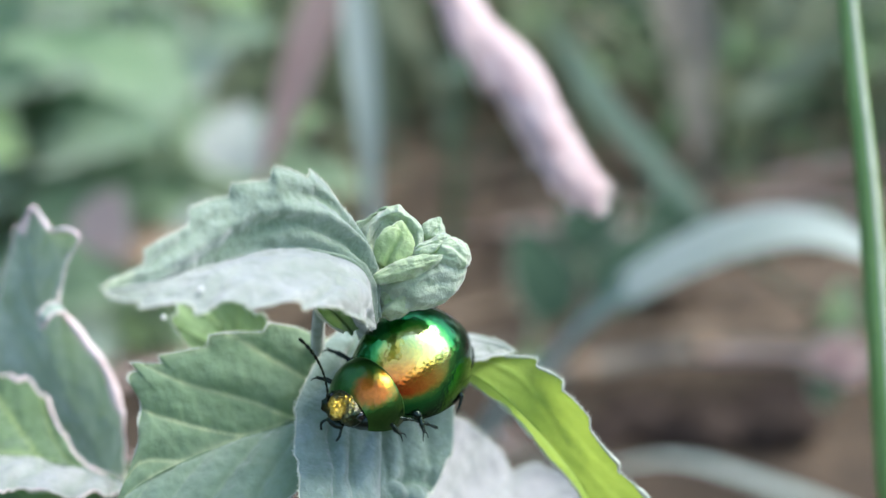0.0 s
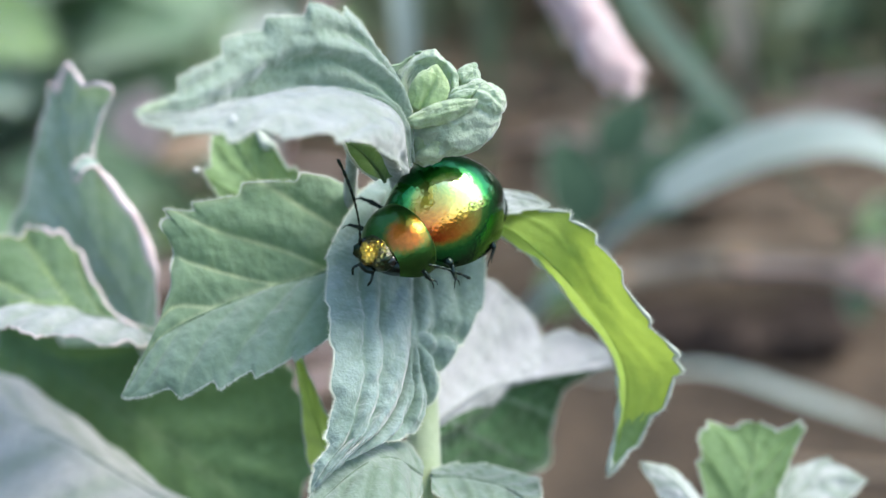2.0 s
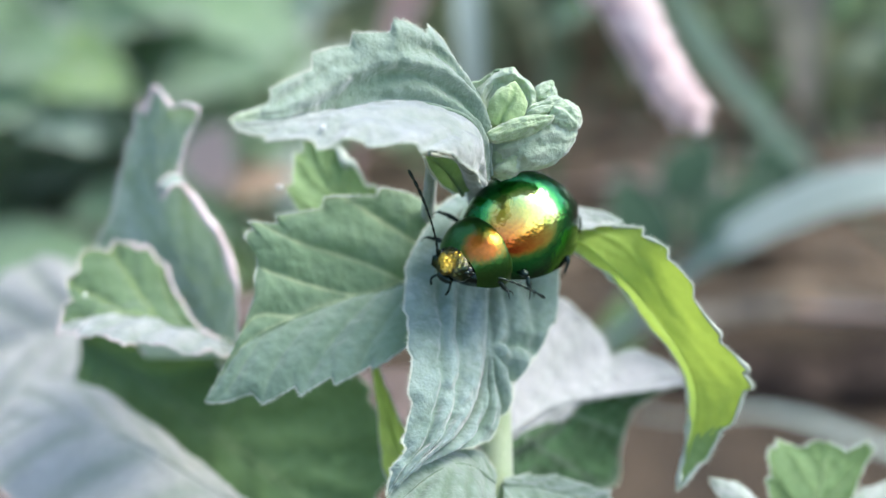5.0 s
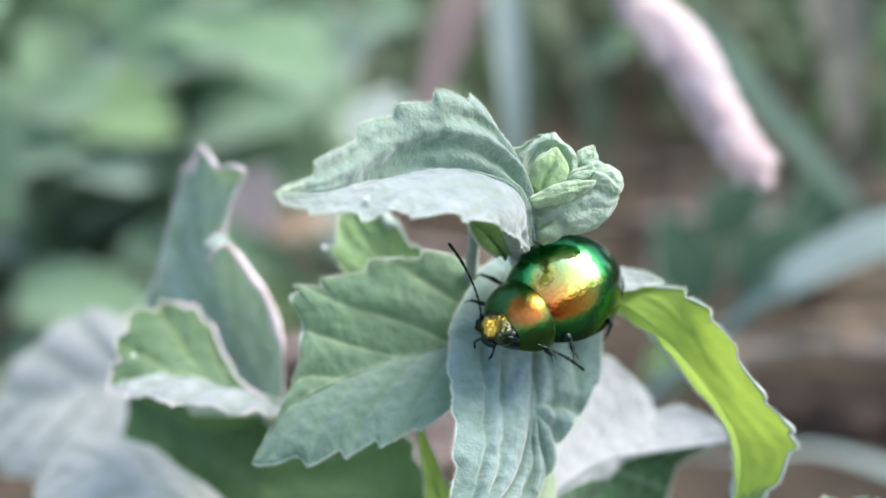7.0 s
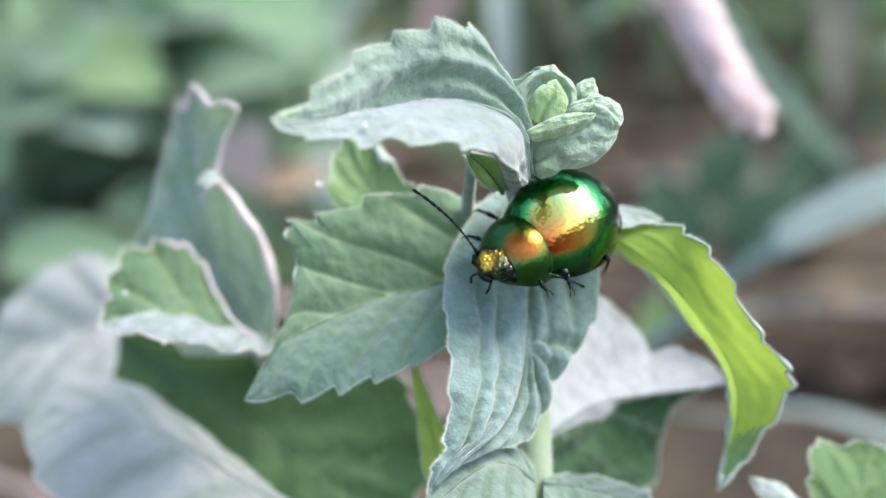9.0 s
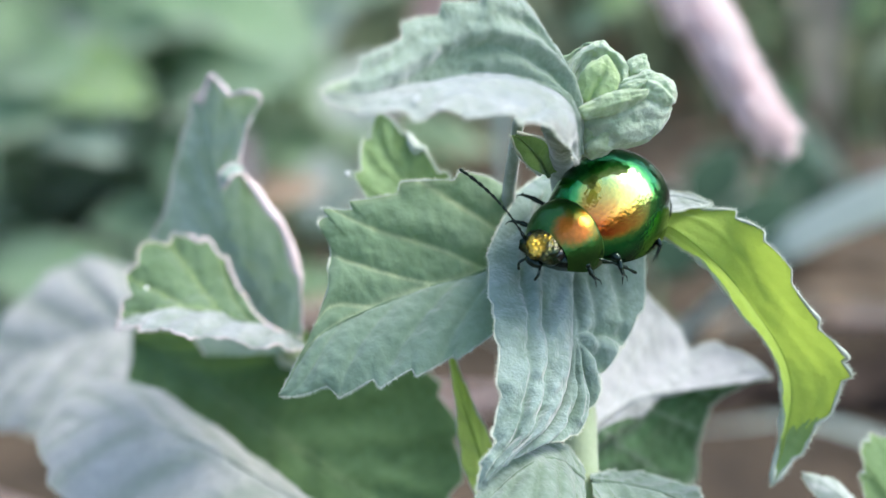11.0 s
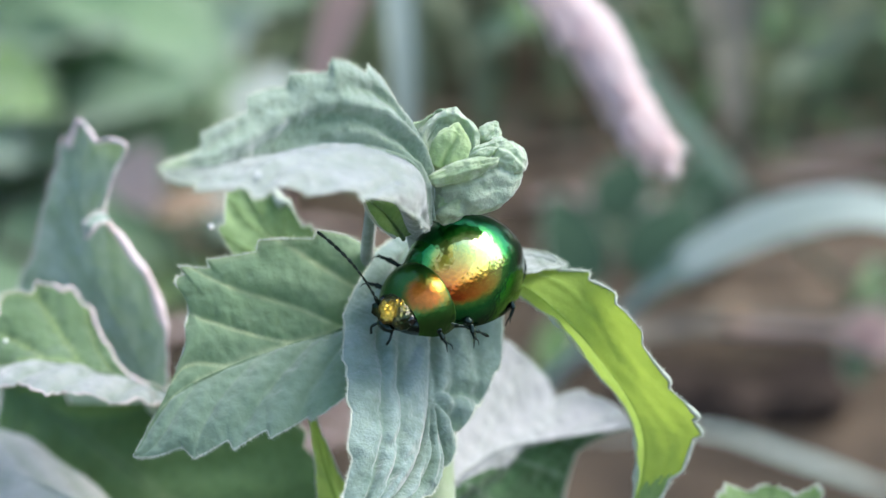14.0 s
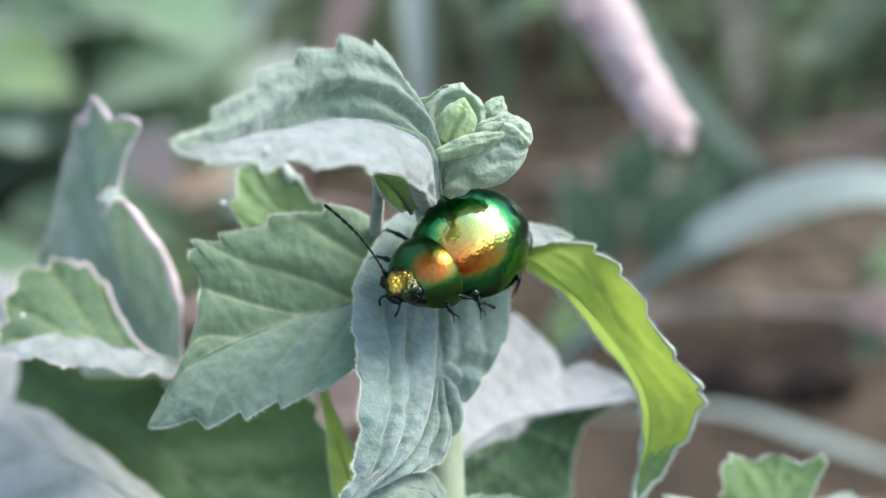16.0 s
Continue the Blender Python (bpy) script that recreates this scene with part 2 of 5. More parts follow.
SOFT_HERB = plain_material("soft_herb_leaf", (0.195, 0.325, 0.175), (0.30, 0.43, 0.28), 30.0, 0.65, 0.2, 0.0005, 0.25, 0.6, thin=0.4)
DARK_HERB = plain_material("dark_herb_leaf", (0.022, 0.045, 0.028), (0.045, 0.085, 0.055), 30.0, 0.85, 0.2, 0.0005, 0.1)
PINK_LEAF = plain_material("withered_pink_leaf", (0.58, 0.39, 0.35), (0.72, 0.52, 0.48), 60.0, 0.75, 0.2, 0.0004, thin=0.4)
BARK = plain_material("twig_bark", (0.10, 0.07, 0.05), (0.2, 0.15, 0.11), 60.0, 0.9, 0.4, 0.002)


def soil_material():
    m, nt, b = shader("soil")
    a = noise_of(nt, 9.0, 6.0)
    c = noise_of(nt, 70.0, 6.0, 0.65)
    base = ramp(nt, a, [(0.3, (0.034, 0.024, 0.016)), (0.5, (0.078, 0.057, 0.039)), (0.68, (0.13, 0.098, 0.07))])
    base = mixed(nt, 0.6, base, ramp(nt, c, [(0.3, (0.35, 0.33, 0.3)), (0.7, (1.5, 1.4, 1.3))]), "MULTIPLY")
    nt.links.new(base, b.inputs["Base Color"])
    b.inputs["Roughness"].default_value = 0.95
    bumped(nt, b, c, 0.8, 0.01)
    return m


SOIL = soil_material()
# Near-black brown that stands in for the shadows under the litter.
LITTER_SHADE = plain_material("litter_shade", (0.032, 0.023, 0.019), (0.075, 0.056, 0.046), 120.0, 0.95, 0.6, 0.002, 0.1)


def wing_case_material(name, centre, reach, stops, relief=0.16, run=None, rough=0.23, grain=0.42):
    """Burnished metal whose tint runs from copper at a centre on the back to green at the margins."""
    m, nt, b = shader(name)
    tc = nt.nodes.new("ShaderNodeTexCoord").outputs["Object"]
    sub = nt.nodes.new("ShaderNodeVectorMath")
    sub.operation = "SUBTRACT"
    sub.inputs[1].default_value = [c * MM for c in centre]
    nt.links.new(tc, sub.inputs[0])
    scl = nt.nodes.new("ShaderNodeVectorMath")
    scl.operation = "MULTIPLY"
    scl.inputs[1].default_value = [1 / (r * MM) for r in reach]
    nt.links.new(sub.outputs[0], scl.inputs[0])
    ln = nt.nodes.new("ShaderNodeVectorMath")
    ln.operation = "LENGTH"
    nt.links.new(scl.outputs[0], ln.inputs[0])
    n = noise_of(nt, 1000.0, 5.0, 0.65)
    ad = nt.nodes.new("ShaderNodeMath")
    ad.operation = "MULTIPLY_ADD"
    nt.links.new(n, ad.inputs[0])
    ad.inputs[1].default_value = grain
    nt.links.new(ln.outputs["Value"], ad.inputs[2])
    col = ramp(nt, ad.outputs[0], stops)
    # run tints the centre lengthwise, partly imitating what the metal mirrors.
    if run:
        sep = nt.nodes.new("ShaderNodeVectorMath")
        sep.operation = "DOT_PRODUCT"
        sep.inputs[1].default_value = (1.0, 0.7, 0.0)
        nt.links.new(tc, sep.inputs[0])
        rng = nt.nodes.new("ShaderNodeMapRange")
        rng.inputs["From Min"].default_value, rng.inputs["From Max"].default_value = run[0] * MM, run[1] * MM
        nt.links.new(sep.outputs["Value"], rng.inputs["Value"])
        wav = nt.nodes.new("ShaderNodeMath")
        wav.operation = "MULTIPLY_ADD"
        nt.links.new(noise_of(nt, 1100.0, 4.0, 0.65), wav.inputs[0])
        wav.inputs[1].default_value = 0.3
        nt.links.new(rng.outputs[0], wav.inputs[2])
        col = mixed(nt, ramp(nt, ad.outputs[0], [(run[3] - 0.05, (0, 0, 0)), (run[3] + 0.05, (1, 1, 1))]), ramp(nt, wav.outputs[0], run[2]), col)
    nt.links.new(col, b.inputs["Base Color"])
    b.inputs["Metallic"].default_value = 1.0
    b.inputs["Roughness"].default_value = rough
    b.inputs["Coat Weight"].default_value = 0.4
    b.inputs["Coat IOR"].default_value = 1.5
    b.inputs["Coat Roughness"].default_value = 0.12
    pits = node(nt, "ShaderNodeTexVoronoi", Scale=5200.0)
    nt.links.new(tc, pits.inputs["Vector"])
    low = noise_of(nt, 900.0, 3.0)
    mx = nt.nodes.new("ShaderNodeMath")
    mx.operation = "MULTIPLY_ADD"
    nt.links.new(low, mx.inputs[0])
    mx.inputs[1].default_value = 3.0
    nt.links.new(pits.outputs["Distance"], mx.inputs[2])
    bumped(nt, b, mx.outputs[0], relief, 0.00007)
    return m


# Besides the real copper-to-green, reflections are painted: whitened highlight, dark front and rim.
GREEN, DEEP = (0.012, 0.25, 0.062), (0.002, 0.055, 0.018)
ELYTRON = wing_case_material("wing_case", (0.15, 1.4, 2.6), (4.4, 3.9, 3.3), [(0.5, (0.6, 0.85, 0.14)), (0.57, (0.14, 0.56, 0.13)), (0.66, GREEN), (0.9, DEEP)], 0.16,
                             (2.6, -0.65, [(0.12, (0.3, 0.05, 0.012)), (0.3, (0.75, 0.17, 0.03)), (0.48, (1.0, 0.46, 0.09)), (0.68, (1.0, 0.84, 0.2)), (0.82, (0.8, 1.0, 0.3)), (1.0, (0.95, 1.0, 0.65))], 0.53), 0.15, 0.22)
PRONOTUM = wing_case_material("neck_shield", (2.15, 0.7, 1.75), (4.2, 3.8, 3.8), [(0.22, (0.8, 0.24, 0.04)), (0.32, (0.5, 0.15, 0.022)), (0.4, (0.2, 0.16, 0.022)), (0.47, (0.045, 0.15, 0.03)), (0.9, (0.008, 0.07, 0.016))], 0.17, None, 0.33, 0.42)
SHIELD_RIM = plain_material("shield_rim", (0.10, 0.3, 0.08), (0.2, 0.4, 0.12), 900.0, 0.3, 0.0, 0.0001, 0.5, 0.0, 0.9)
HEAD = wing_case_material("head_metal", (3.5, 0.15, 1.2), (2.4, 2.4, 2.4), [(0.5, (0.85, 0.52, 0.09)), (0.62, (0.7, 0.45, 0.06)), (0.72, (0.08, 0.08, 0.03)), (0.9, (0.01, 0.03, 0.012))], 1.0, None, 0.42, 0.9)


# ---- mesh helpers ----
def part(name, bm, material, parent, label=""):
    me = bpy.data.meshes.new(name)
    bm.to_mesh(me)
    bm.free()
    me.polygons.foreach_set("use_smooth", [True] * len(me.polygons))
    me.materials.append(material)
    ob = new(name, me)
    ob.parent = parent
    if label:
        ob["label"] = label
    return ob


def thing(name, label, category, place=(0, 0, 0), group=""):
    ob = new(name)
    ob.empty_display_size = 0.01
    ob.location = [c * MM for c in place]
    return tagged(ob, label, category, group)


def spline(points, n):
    """n + 1 places along a smooth curve through the points."""
    p = [Vector(q) for q in points]
    if len(p) == 2:
        return [p[0].lerp(p[1], i / n) for i in range(n + 1)]
    p = [p[0] * 2 - p[1]] + p + [p[-1] * 2 - p[-2]]
    out = []
    for i in range(n + 1):
        x = i / n * (len(p) - 3)
        k = min(int(x), len(p) - 4)
        t = x - k
        a, b, c, d = p[k:k + 4]
        out.append(0.5 * (2 * b + (c - a) * t + (2 * a - 5 * b + 4 * c - d) * t * t + (3 * b - a - 3 * c + d) * t ** 3))
    return out


def tube(bm, path, radii, sides=8, squash=1.0):
    """A tube along a path, closed at both ends; lengths in mm."""
    rings = []
    n = len(path)
    ref = None
    for i, p in enumerate(path):
        d = (path[min(i + 1, n - 1)] - path[max(i - 1, 0)])
        d = d.normalized() if d.length > 1e-9 else Vector((0, 0, 1))
        if ref is None:
            ref = d.orthogonal().normalized()
        ref = (ref - d * ref.dot(d)).normalized()
        side = d.cross(ref)
        r = radii[i] if isinstance(radii, (list, tuple)) else radii
        rings.append([bm.verts.new((p + (ref * math.cos(a) + side * math.sin(a) * squash) * r) * MM) for a in (k * math.tau / sides for k in range(sides))])
    for a, b in zip(rings, rings[1:]):
        for k in range(sides):
            bm.faces.new((a[k], a[(k + 1) % sides], b[(k + 1) % sides], b[k]))
    bm.faces.new(rings[0][::-1])
    bm.faces.new(rings[-1])
    return bm


def taper(a, b, n, power=1.0):
    return [a + (b - a) * (i / n) ** power for i in range(n + 1)]


def leaf(parent, material, mid, left, right, label="", teeth=(9, 9), tooth=0.5, veins=7, pucker=0.16, bow=(0.1, 0.1), pleat=0.0, rim=RIM, rim_size=0.026, nu=90, nv=12, seed=0, rib=0.12, skew=0.3, ragged=0.0, vein_tone=0.6, underside=None, hairs=6, hair=0.2, tip_of=None, split=0.0, crinkle=None, relief=None):
    """A leaf spanned by its midrib and its two margins (mm): toothed edges, sunk veins, crinkled blade; rib and felted margin are parts of it."""
    curves = [spline(c, nu) for c in (mid, left, right)]
    bm = bmesh.new()
    lay = bm.verts.layers.float.new("vein")
    felt = bm.verts.layers.float.new("felt")
    crinkle = pucker if crinkle is None else crinkle
    grid, edges, rows_n = [], [[], []], []
    for i in range(nu + 1):
        u = i / nu
        m = curves[0][i]
        tan = (curves[0][min(i + 1, nu)] - curves[0][max(i - 1, 0)]).normalized()
        row = []
        for side in (1, 2):
            e = curves[side][i]
            span = e - m
            width = span.length
            bite = Vector()
            if width > 1e-6:
                f = (u * teeth[side - 1] + 0.13 * math.sin(9 * u + seed)) % 1.0
                saw = f / 0.8 if f < 0.8 else (1 - f) / 0.2
                rag = ragged * (noise.noise(Vector((u * 14, seed + side, 0.3))) + 0.5 * noise.noise(Vector((u * 43, seed + side, 2.3))))
                bite = span * ((tooth * (saw - 0.65) * min(1, width / 2) + rag) / width) + tan * tooth * 0.45 * saw * min(1, width / 2)
            nrm = tan.cross(span) * (1 if side == 2 else -1)
            nrm = nrm.normalized() if nrm.length > 1e-9 else Vector((0, -1, 0))
            half = []
            for j in range(1 if side == 2 else 0, nv + 1):
                s = j / nv
                q = m + span * s + bite * s ** 4
                v = (u - skew * s * (1 - 0.35 * s)) * veins + (0.5 if side == 2 else 0.0)
                g = abs(v - round(v))
                puff = math.sin(math.pi * g) ** 0.8
                lift = bow[side - 1] * width * 4 * s * (1 - s) * 0.5
                lift += pucker * min(1, width / 3) * (puff - 0.5) * math.sin(math.pi * min(1, s * 0.9 + 0.04)) ** 0.6
                lift += crinkle * (0.4 * noise.noise(q * 0.55 + Vector((seed * 3.1, 0, 0))) * min(1, width / 2) + 0.3 * noise.noise(q * 1.7) + 0.12 * noise.noise(q * 3.7))
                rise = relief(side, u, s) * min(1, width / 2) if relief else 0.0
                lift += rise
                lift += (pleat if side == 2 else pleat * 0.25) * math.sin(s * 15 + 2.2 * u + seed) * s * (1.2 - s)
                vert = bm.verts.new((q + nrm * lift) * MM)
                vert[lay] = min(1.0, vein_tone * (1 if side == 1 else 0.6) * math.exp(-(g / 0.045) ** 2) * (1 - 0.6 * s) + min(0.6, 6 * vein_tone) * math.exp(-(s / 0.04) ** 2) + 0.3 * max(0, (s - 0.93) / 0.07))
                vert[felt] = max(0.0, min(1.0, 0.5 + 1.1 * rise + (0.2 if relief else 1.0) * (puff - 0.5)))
                half.append(vert)
            edges[side - 1].append(half[-1].co / MM)
            row = half[::-1] if side == 1 else row + half
        grid.append(row)
    for i, (a, b) in enumerate(zip(grid, grid[1:])):
        for k in range(len(a) - 1):
            f = bm.faces.new((a[k], a[k + 1], b[k + 1], b[k]))
            f.material_index = 1 if underside and k >= nv + split * nv * (1 + 0.9 * noise.noise(Vector((i * 0.06, 1.7, seed)))) else 0
            if tip_of and i / nu > tip_of[0] + 0.05 * noise.noise(Vector((k * 0.31, i * 0.3, seed))) + 0.04 * k / nv:
                f.material_index = 2
    ob = part("leaf", bm, material, parent, label)
    if underside or tip_of:
        ob.data.materials.append(underside or material)
    if tip_of:
        ob.data.materials.append(tip_of[1])
    rb = bmesh.new()
    tube(rb, [c for c in curves[0]], taper(rib, 0.03, nu, 0.8), 6)
    part("midrib", rb, material, ob)
    mb = bmesh.new()
    hair_rnd = random.Random(seed + 77)
    for e, size in zip(edges, rim_size if isinstance(rim_size, tuple) else (rim_size, rim_size)):
        tube(mb, e, [max(0.012, (size(k / nu) * (0.9 + 0.5 * noise.noise(p * 0.5)) if callable(size) else size * (0.3 + 1.5 * max(0.0, noise.noise(p * 1.1 + Vector((seed, 0, 0))) + 0.25)))) for k, p in enumerate(e)], 5)
        for i in range(len(e) * hairs):
            k = i // hairs
            p = e[k].lerp(e[min(k + 1, len(e) - 1)], hair_rnd.random())
            d = Vector((hair_rnd.gauss(0, 1), hair_rnd.gauss(0, 1), hair_rnd.gauss(0, 1))) * 0.7 + (p - curves[0][k]).normalized() * 1.2
            d = d.normalized() * hair * hair_rnd.uniform(0.35, 1.2)
            w = d.orthogonal().normalized() * 0.018
            mb.faces.new([mb.verts.new(q * MM) for q in (p - w, p + w, p + d)])
    part("margin", mb, rim, ob, "withered pinkish margin" if rim is RIM_PINK else "pale felted margin")
    return ob


def free_leaf(parent, material, base, way, face, length, width, curl=0.3, fold=0.3, label="", blunt=False, **kw):
    """A leaf grown from a base point: way it points, the way its upper side faces; curl bends the tip back, fold lifts the halves."""
    base, way, face = Vector(base), Vector(way).normalized(), Vector(face)
    face = (face - way * face.dot(way)).normalized()
    out = way.cross(face)
    mid, left, right = [], [], []
    for t in (0, 0.1, 0.22, 0.36, 0.5, 0.64, 0.77, 0.88, 0.96, 1.0) if blunt else (0, 0.2, 0.42, 0.65, 0.85, 1.0):
        bend = curl * t * t * length
        m = base + way * (t * length * (1 - 0.25 * abs(curl) * t)) - face * bend
        w = width * 0.5 * (math.sin(math.pi * min(1, (t * 0.93 + 0.07)) ** 0.75) ** 0.8 if t < 1 else 0.0)
        if blunt:
            w = width * 0.5 * (0.0 if t == 1 else max(0.0, math.sin(math.pi * (0.1 + 0.9 * t))) ** 0.5)
        up = face * (w * fold)
        mid.append(m)
        left.append(m - out * w + up)
        right.append(m + out * w + up)
    return leaf(parent, material, mid, left, right, label, **kw)


# ---- setting ----
def build_ground():
    bm = bmesh.new()
    n = 90
    verts = []
    for i in range(n + 1):
        for j in range(n + 1):
            x, y = i / n * 2 - 1, j / n * 2 - 1
            px, py = 60 * x * abs(x) ** 2.5, 60 * y * abs(y) ** 2.5
            r = math.hypot(px, py)
            h = 0.012 * noise.noise(Vector((px * 6, py * 6, 0))) + 0.006 * noise.noise(Vector((px * 23, py * 23, 4)))
            verts.append(bm.verts.new((px, py, h * min(1, 3 / (r + 0.1)) - 0.006)))
    for i in range(n):
        for j in range(n):
            a = i * (n + 1) + j
            bm.faces.new((verts[a], verts[a + n + 1], verts[a + n + 2], verts[a + 1]))
    ob = part("ground", bm, SOIL, None)
    return tagged(ob, "dark brown bare soil littered with dry stems", "ground", kind="structure")


build_ground()


# ---- the mint with the beetle ----
def young_leaf(plant, centre, along, face, size, seed, hollow=0):
    """A thick felted leaf still rolled shut: a lumpy, pointed pad with a sunk midrib, or a hollow one with a thick rim."""
    along, face = Vector(along).normalized(), Vector(face)
    face = (face - along * face.dot(along)).normalized()
    across = along.cross(face)
    bm = bmesh.new()
    bmesh.ops.create_icosphere(bm, subdivisions=5, radius=1.0)
    felt = bm.verts.layers.float.new("felt")
    for v in bm.verts:
        c = v.co.copy()
        pinch = 1 - 0.3 * max(0.0, c.x) ** 2
        r = math.hypot(c.x, c.y)
        dent = 0.0
        if hollow == 1 and c.z > 0:
            dent = c.z + 0.45 * max(0.0, 1 - (r / 0.86) ** 2) - 0.3 * math.exp(-((r - 0.86) / 0.14) ** 2) - 0.1 * math.exp(-(c.y / 0.1) ** 2)
        groove = (0.0 if seed in (0, 2) else 0.5 if hollow == 2 else 0.2) * math.exp(-((c.y - 0.1 * math.sin(3 * c.x)) / 0.16) ** 2) * max(0.0, c.z) * (1 - 0.5 * c.x)
        side = 0.03 * math.sin(7 * (c.x - 0.8 * abs(c.y)) + seed) * max(0.0, c.z)
        n = 1 + 0.16 * noise.noise(c * 1.5 + Vector((seed * 5.0, 0, 0))) + 0.07 * noise.noise(c * 4.5) + 0.03 * noise.noise(c * 11)
        v[felt] = max(0.0, min(1.0, 0.85 + 0.7 * noise.noise(c * 2.2 + Vector((seed * 2.0, 0, 0))) - 2 * groove + 6 * side))
        v.co = (Vector(centre) + (along * (c.x * size[0]) + across * (c.y * pinch * size[1]) + face * ((c.z - dent - (0 if hollow == 1 else groove) + side) * size[2])) * n) * MM
    part("leaf", bm, BUD_LIME if hollow == 2 else BUD_MID if hollow == 3 else MINT_BUD, plant, "yellow-green inner leaf of the closed tip" if hollow == 2 else "hood-like pale leaf of the closed tip" if hollow == 1 else "small thick felted leaf of the closed tip")


def pleats(u, w):
    """Height of the folds that fan out over the inner half of the hanging leaf; u runs along it, w across."""
    a, b = 0.35 * (w - 0.05), u - 0.36
    fan, out = math.atan2(a, b), min(1.0, math.hypot(a, b) / 0.12)
    return 0.25 * math.sin(min(1.0, w * 2) * 1.6) - 1.35 * out * sum(d * math.exp(-((fan - f) / g) ** 2) for f, g, d in ((0.08, 0.1, 0.75), (0.62, 0.11, 0.7), (1.05, 0.09, 0.55), (1.38, 0.08, 0.45), (1.75, 0.1, 0.3)))


def build_mint():
    plant = thing("mint_plant", "grey-green felted mint plant with toothed leaves and closed tip", "plant")
    bm = bmesh.new()
    path = spline([(0.8, -0.2, 131.2), (0.7, 4.9, 126.3), (0.8, 4.0, 122.2), (0.8, 1.6, 118.8), (0.9, -0.8, 114.9), (1.1, -5.0, 99.2), (1.6, -8.8, -2.0)], 40)
    tube(bm, path, taper(0.5, 1.1, 40), 10)
    part("stem", bm, STEM, plant, "pale square felted stem")
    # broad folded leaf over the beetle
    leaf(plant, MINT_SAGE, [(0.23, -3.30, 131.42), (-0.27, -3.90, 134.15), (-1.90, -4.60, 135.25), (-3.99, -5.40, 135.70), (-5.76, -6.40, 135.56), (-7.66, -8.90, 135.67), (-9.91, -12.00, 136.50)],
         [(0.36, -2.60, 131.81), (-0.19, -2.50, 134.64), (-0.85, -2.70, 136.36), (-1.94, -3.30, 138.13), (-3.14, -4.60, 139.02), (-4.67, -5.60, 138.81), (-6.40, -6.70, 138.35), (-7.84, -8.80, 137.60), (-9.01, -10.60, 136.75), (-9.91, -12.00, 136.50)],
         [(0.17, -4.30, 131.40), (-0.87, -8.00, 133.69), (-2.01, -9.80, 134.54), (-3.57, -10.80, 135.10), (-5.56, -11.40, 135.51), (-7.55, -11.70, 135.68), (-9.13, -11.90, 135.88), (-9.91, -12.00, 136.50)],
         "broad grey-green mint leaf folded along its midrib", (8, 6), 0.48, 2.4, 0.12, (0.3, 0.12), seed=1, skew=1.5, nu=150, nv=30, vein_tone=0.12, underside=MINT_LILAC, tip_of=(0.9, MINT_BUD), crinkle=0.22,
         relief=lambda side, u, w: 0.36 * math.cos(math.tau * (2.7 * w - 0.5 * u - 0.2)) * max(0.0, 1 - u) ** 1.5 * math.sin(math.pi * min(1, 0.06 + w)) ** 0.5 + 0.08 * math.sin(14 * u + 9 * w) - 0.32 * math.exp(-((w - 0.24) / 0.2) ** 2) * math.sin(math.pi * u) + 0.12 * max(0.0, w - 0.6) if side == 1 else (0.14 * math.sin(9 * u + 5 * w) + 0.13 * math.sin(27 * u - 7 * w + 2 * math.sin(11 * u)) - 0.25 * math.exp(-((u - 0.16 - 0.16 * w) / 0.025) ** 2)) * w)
    # leaf pointing aside below it
    leaf(plant, MINT_OLIVE, [(-1.3, 3.5, 125.3), (-3.8, 1.5, 124.5), (-6.3, 0.7, 124.0), (-9.3, -0.3, 123.2), (-11.9, -1.5, 122.1), (-13.6, -2.8, 119.8)],
         [(-1.4, 4.2, 127.2), (-3.5, 3.1, 128.9), (-6.7, 2.5, 128.9), (-10.2, 2.1, 127.8), (-11.9, 2.1, 127.1), (-11.3, 1.1, 125.3), (-11.9, -1.0, 122.8), (-13.6, -2.8, 119.8)],
         [(-1.4, 0.7, 123.6), (-3.4, -2.2, 122.6), (-6.0, -3.2, 121.5), (-8.5, -3.3, 120.6), (-10.7, -3.1, 120.1), (-13.6, -2.8, 119.7)],
         "grey-green toothed mint leaf spread sideways", (9, 6), 0.5, 5, 0.3, (0.1, 0.14), seed=2, skew=0.45, vein_tone=1.0, nu=170, nv=40, underside=MINT_DULL, rim_size=(0.03, 0.012),
         relief=lambda side, u, w: 0.1 * math.sin(7 * u + 3 * w) * w + 0.08 * math.sin(17 * u - 8 * w) * w)
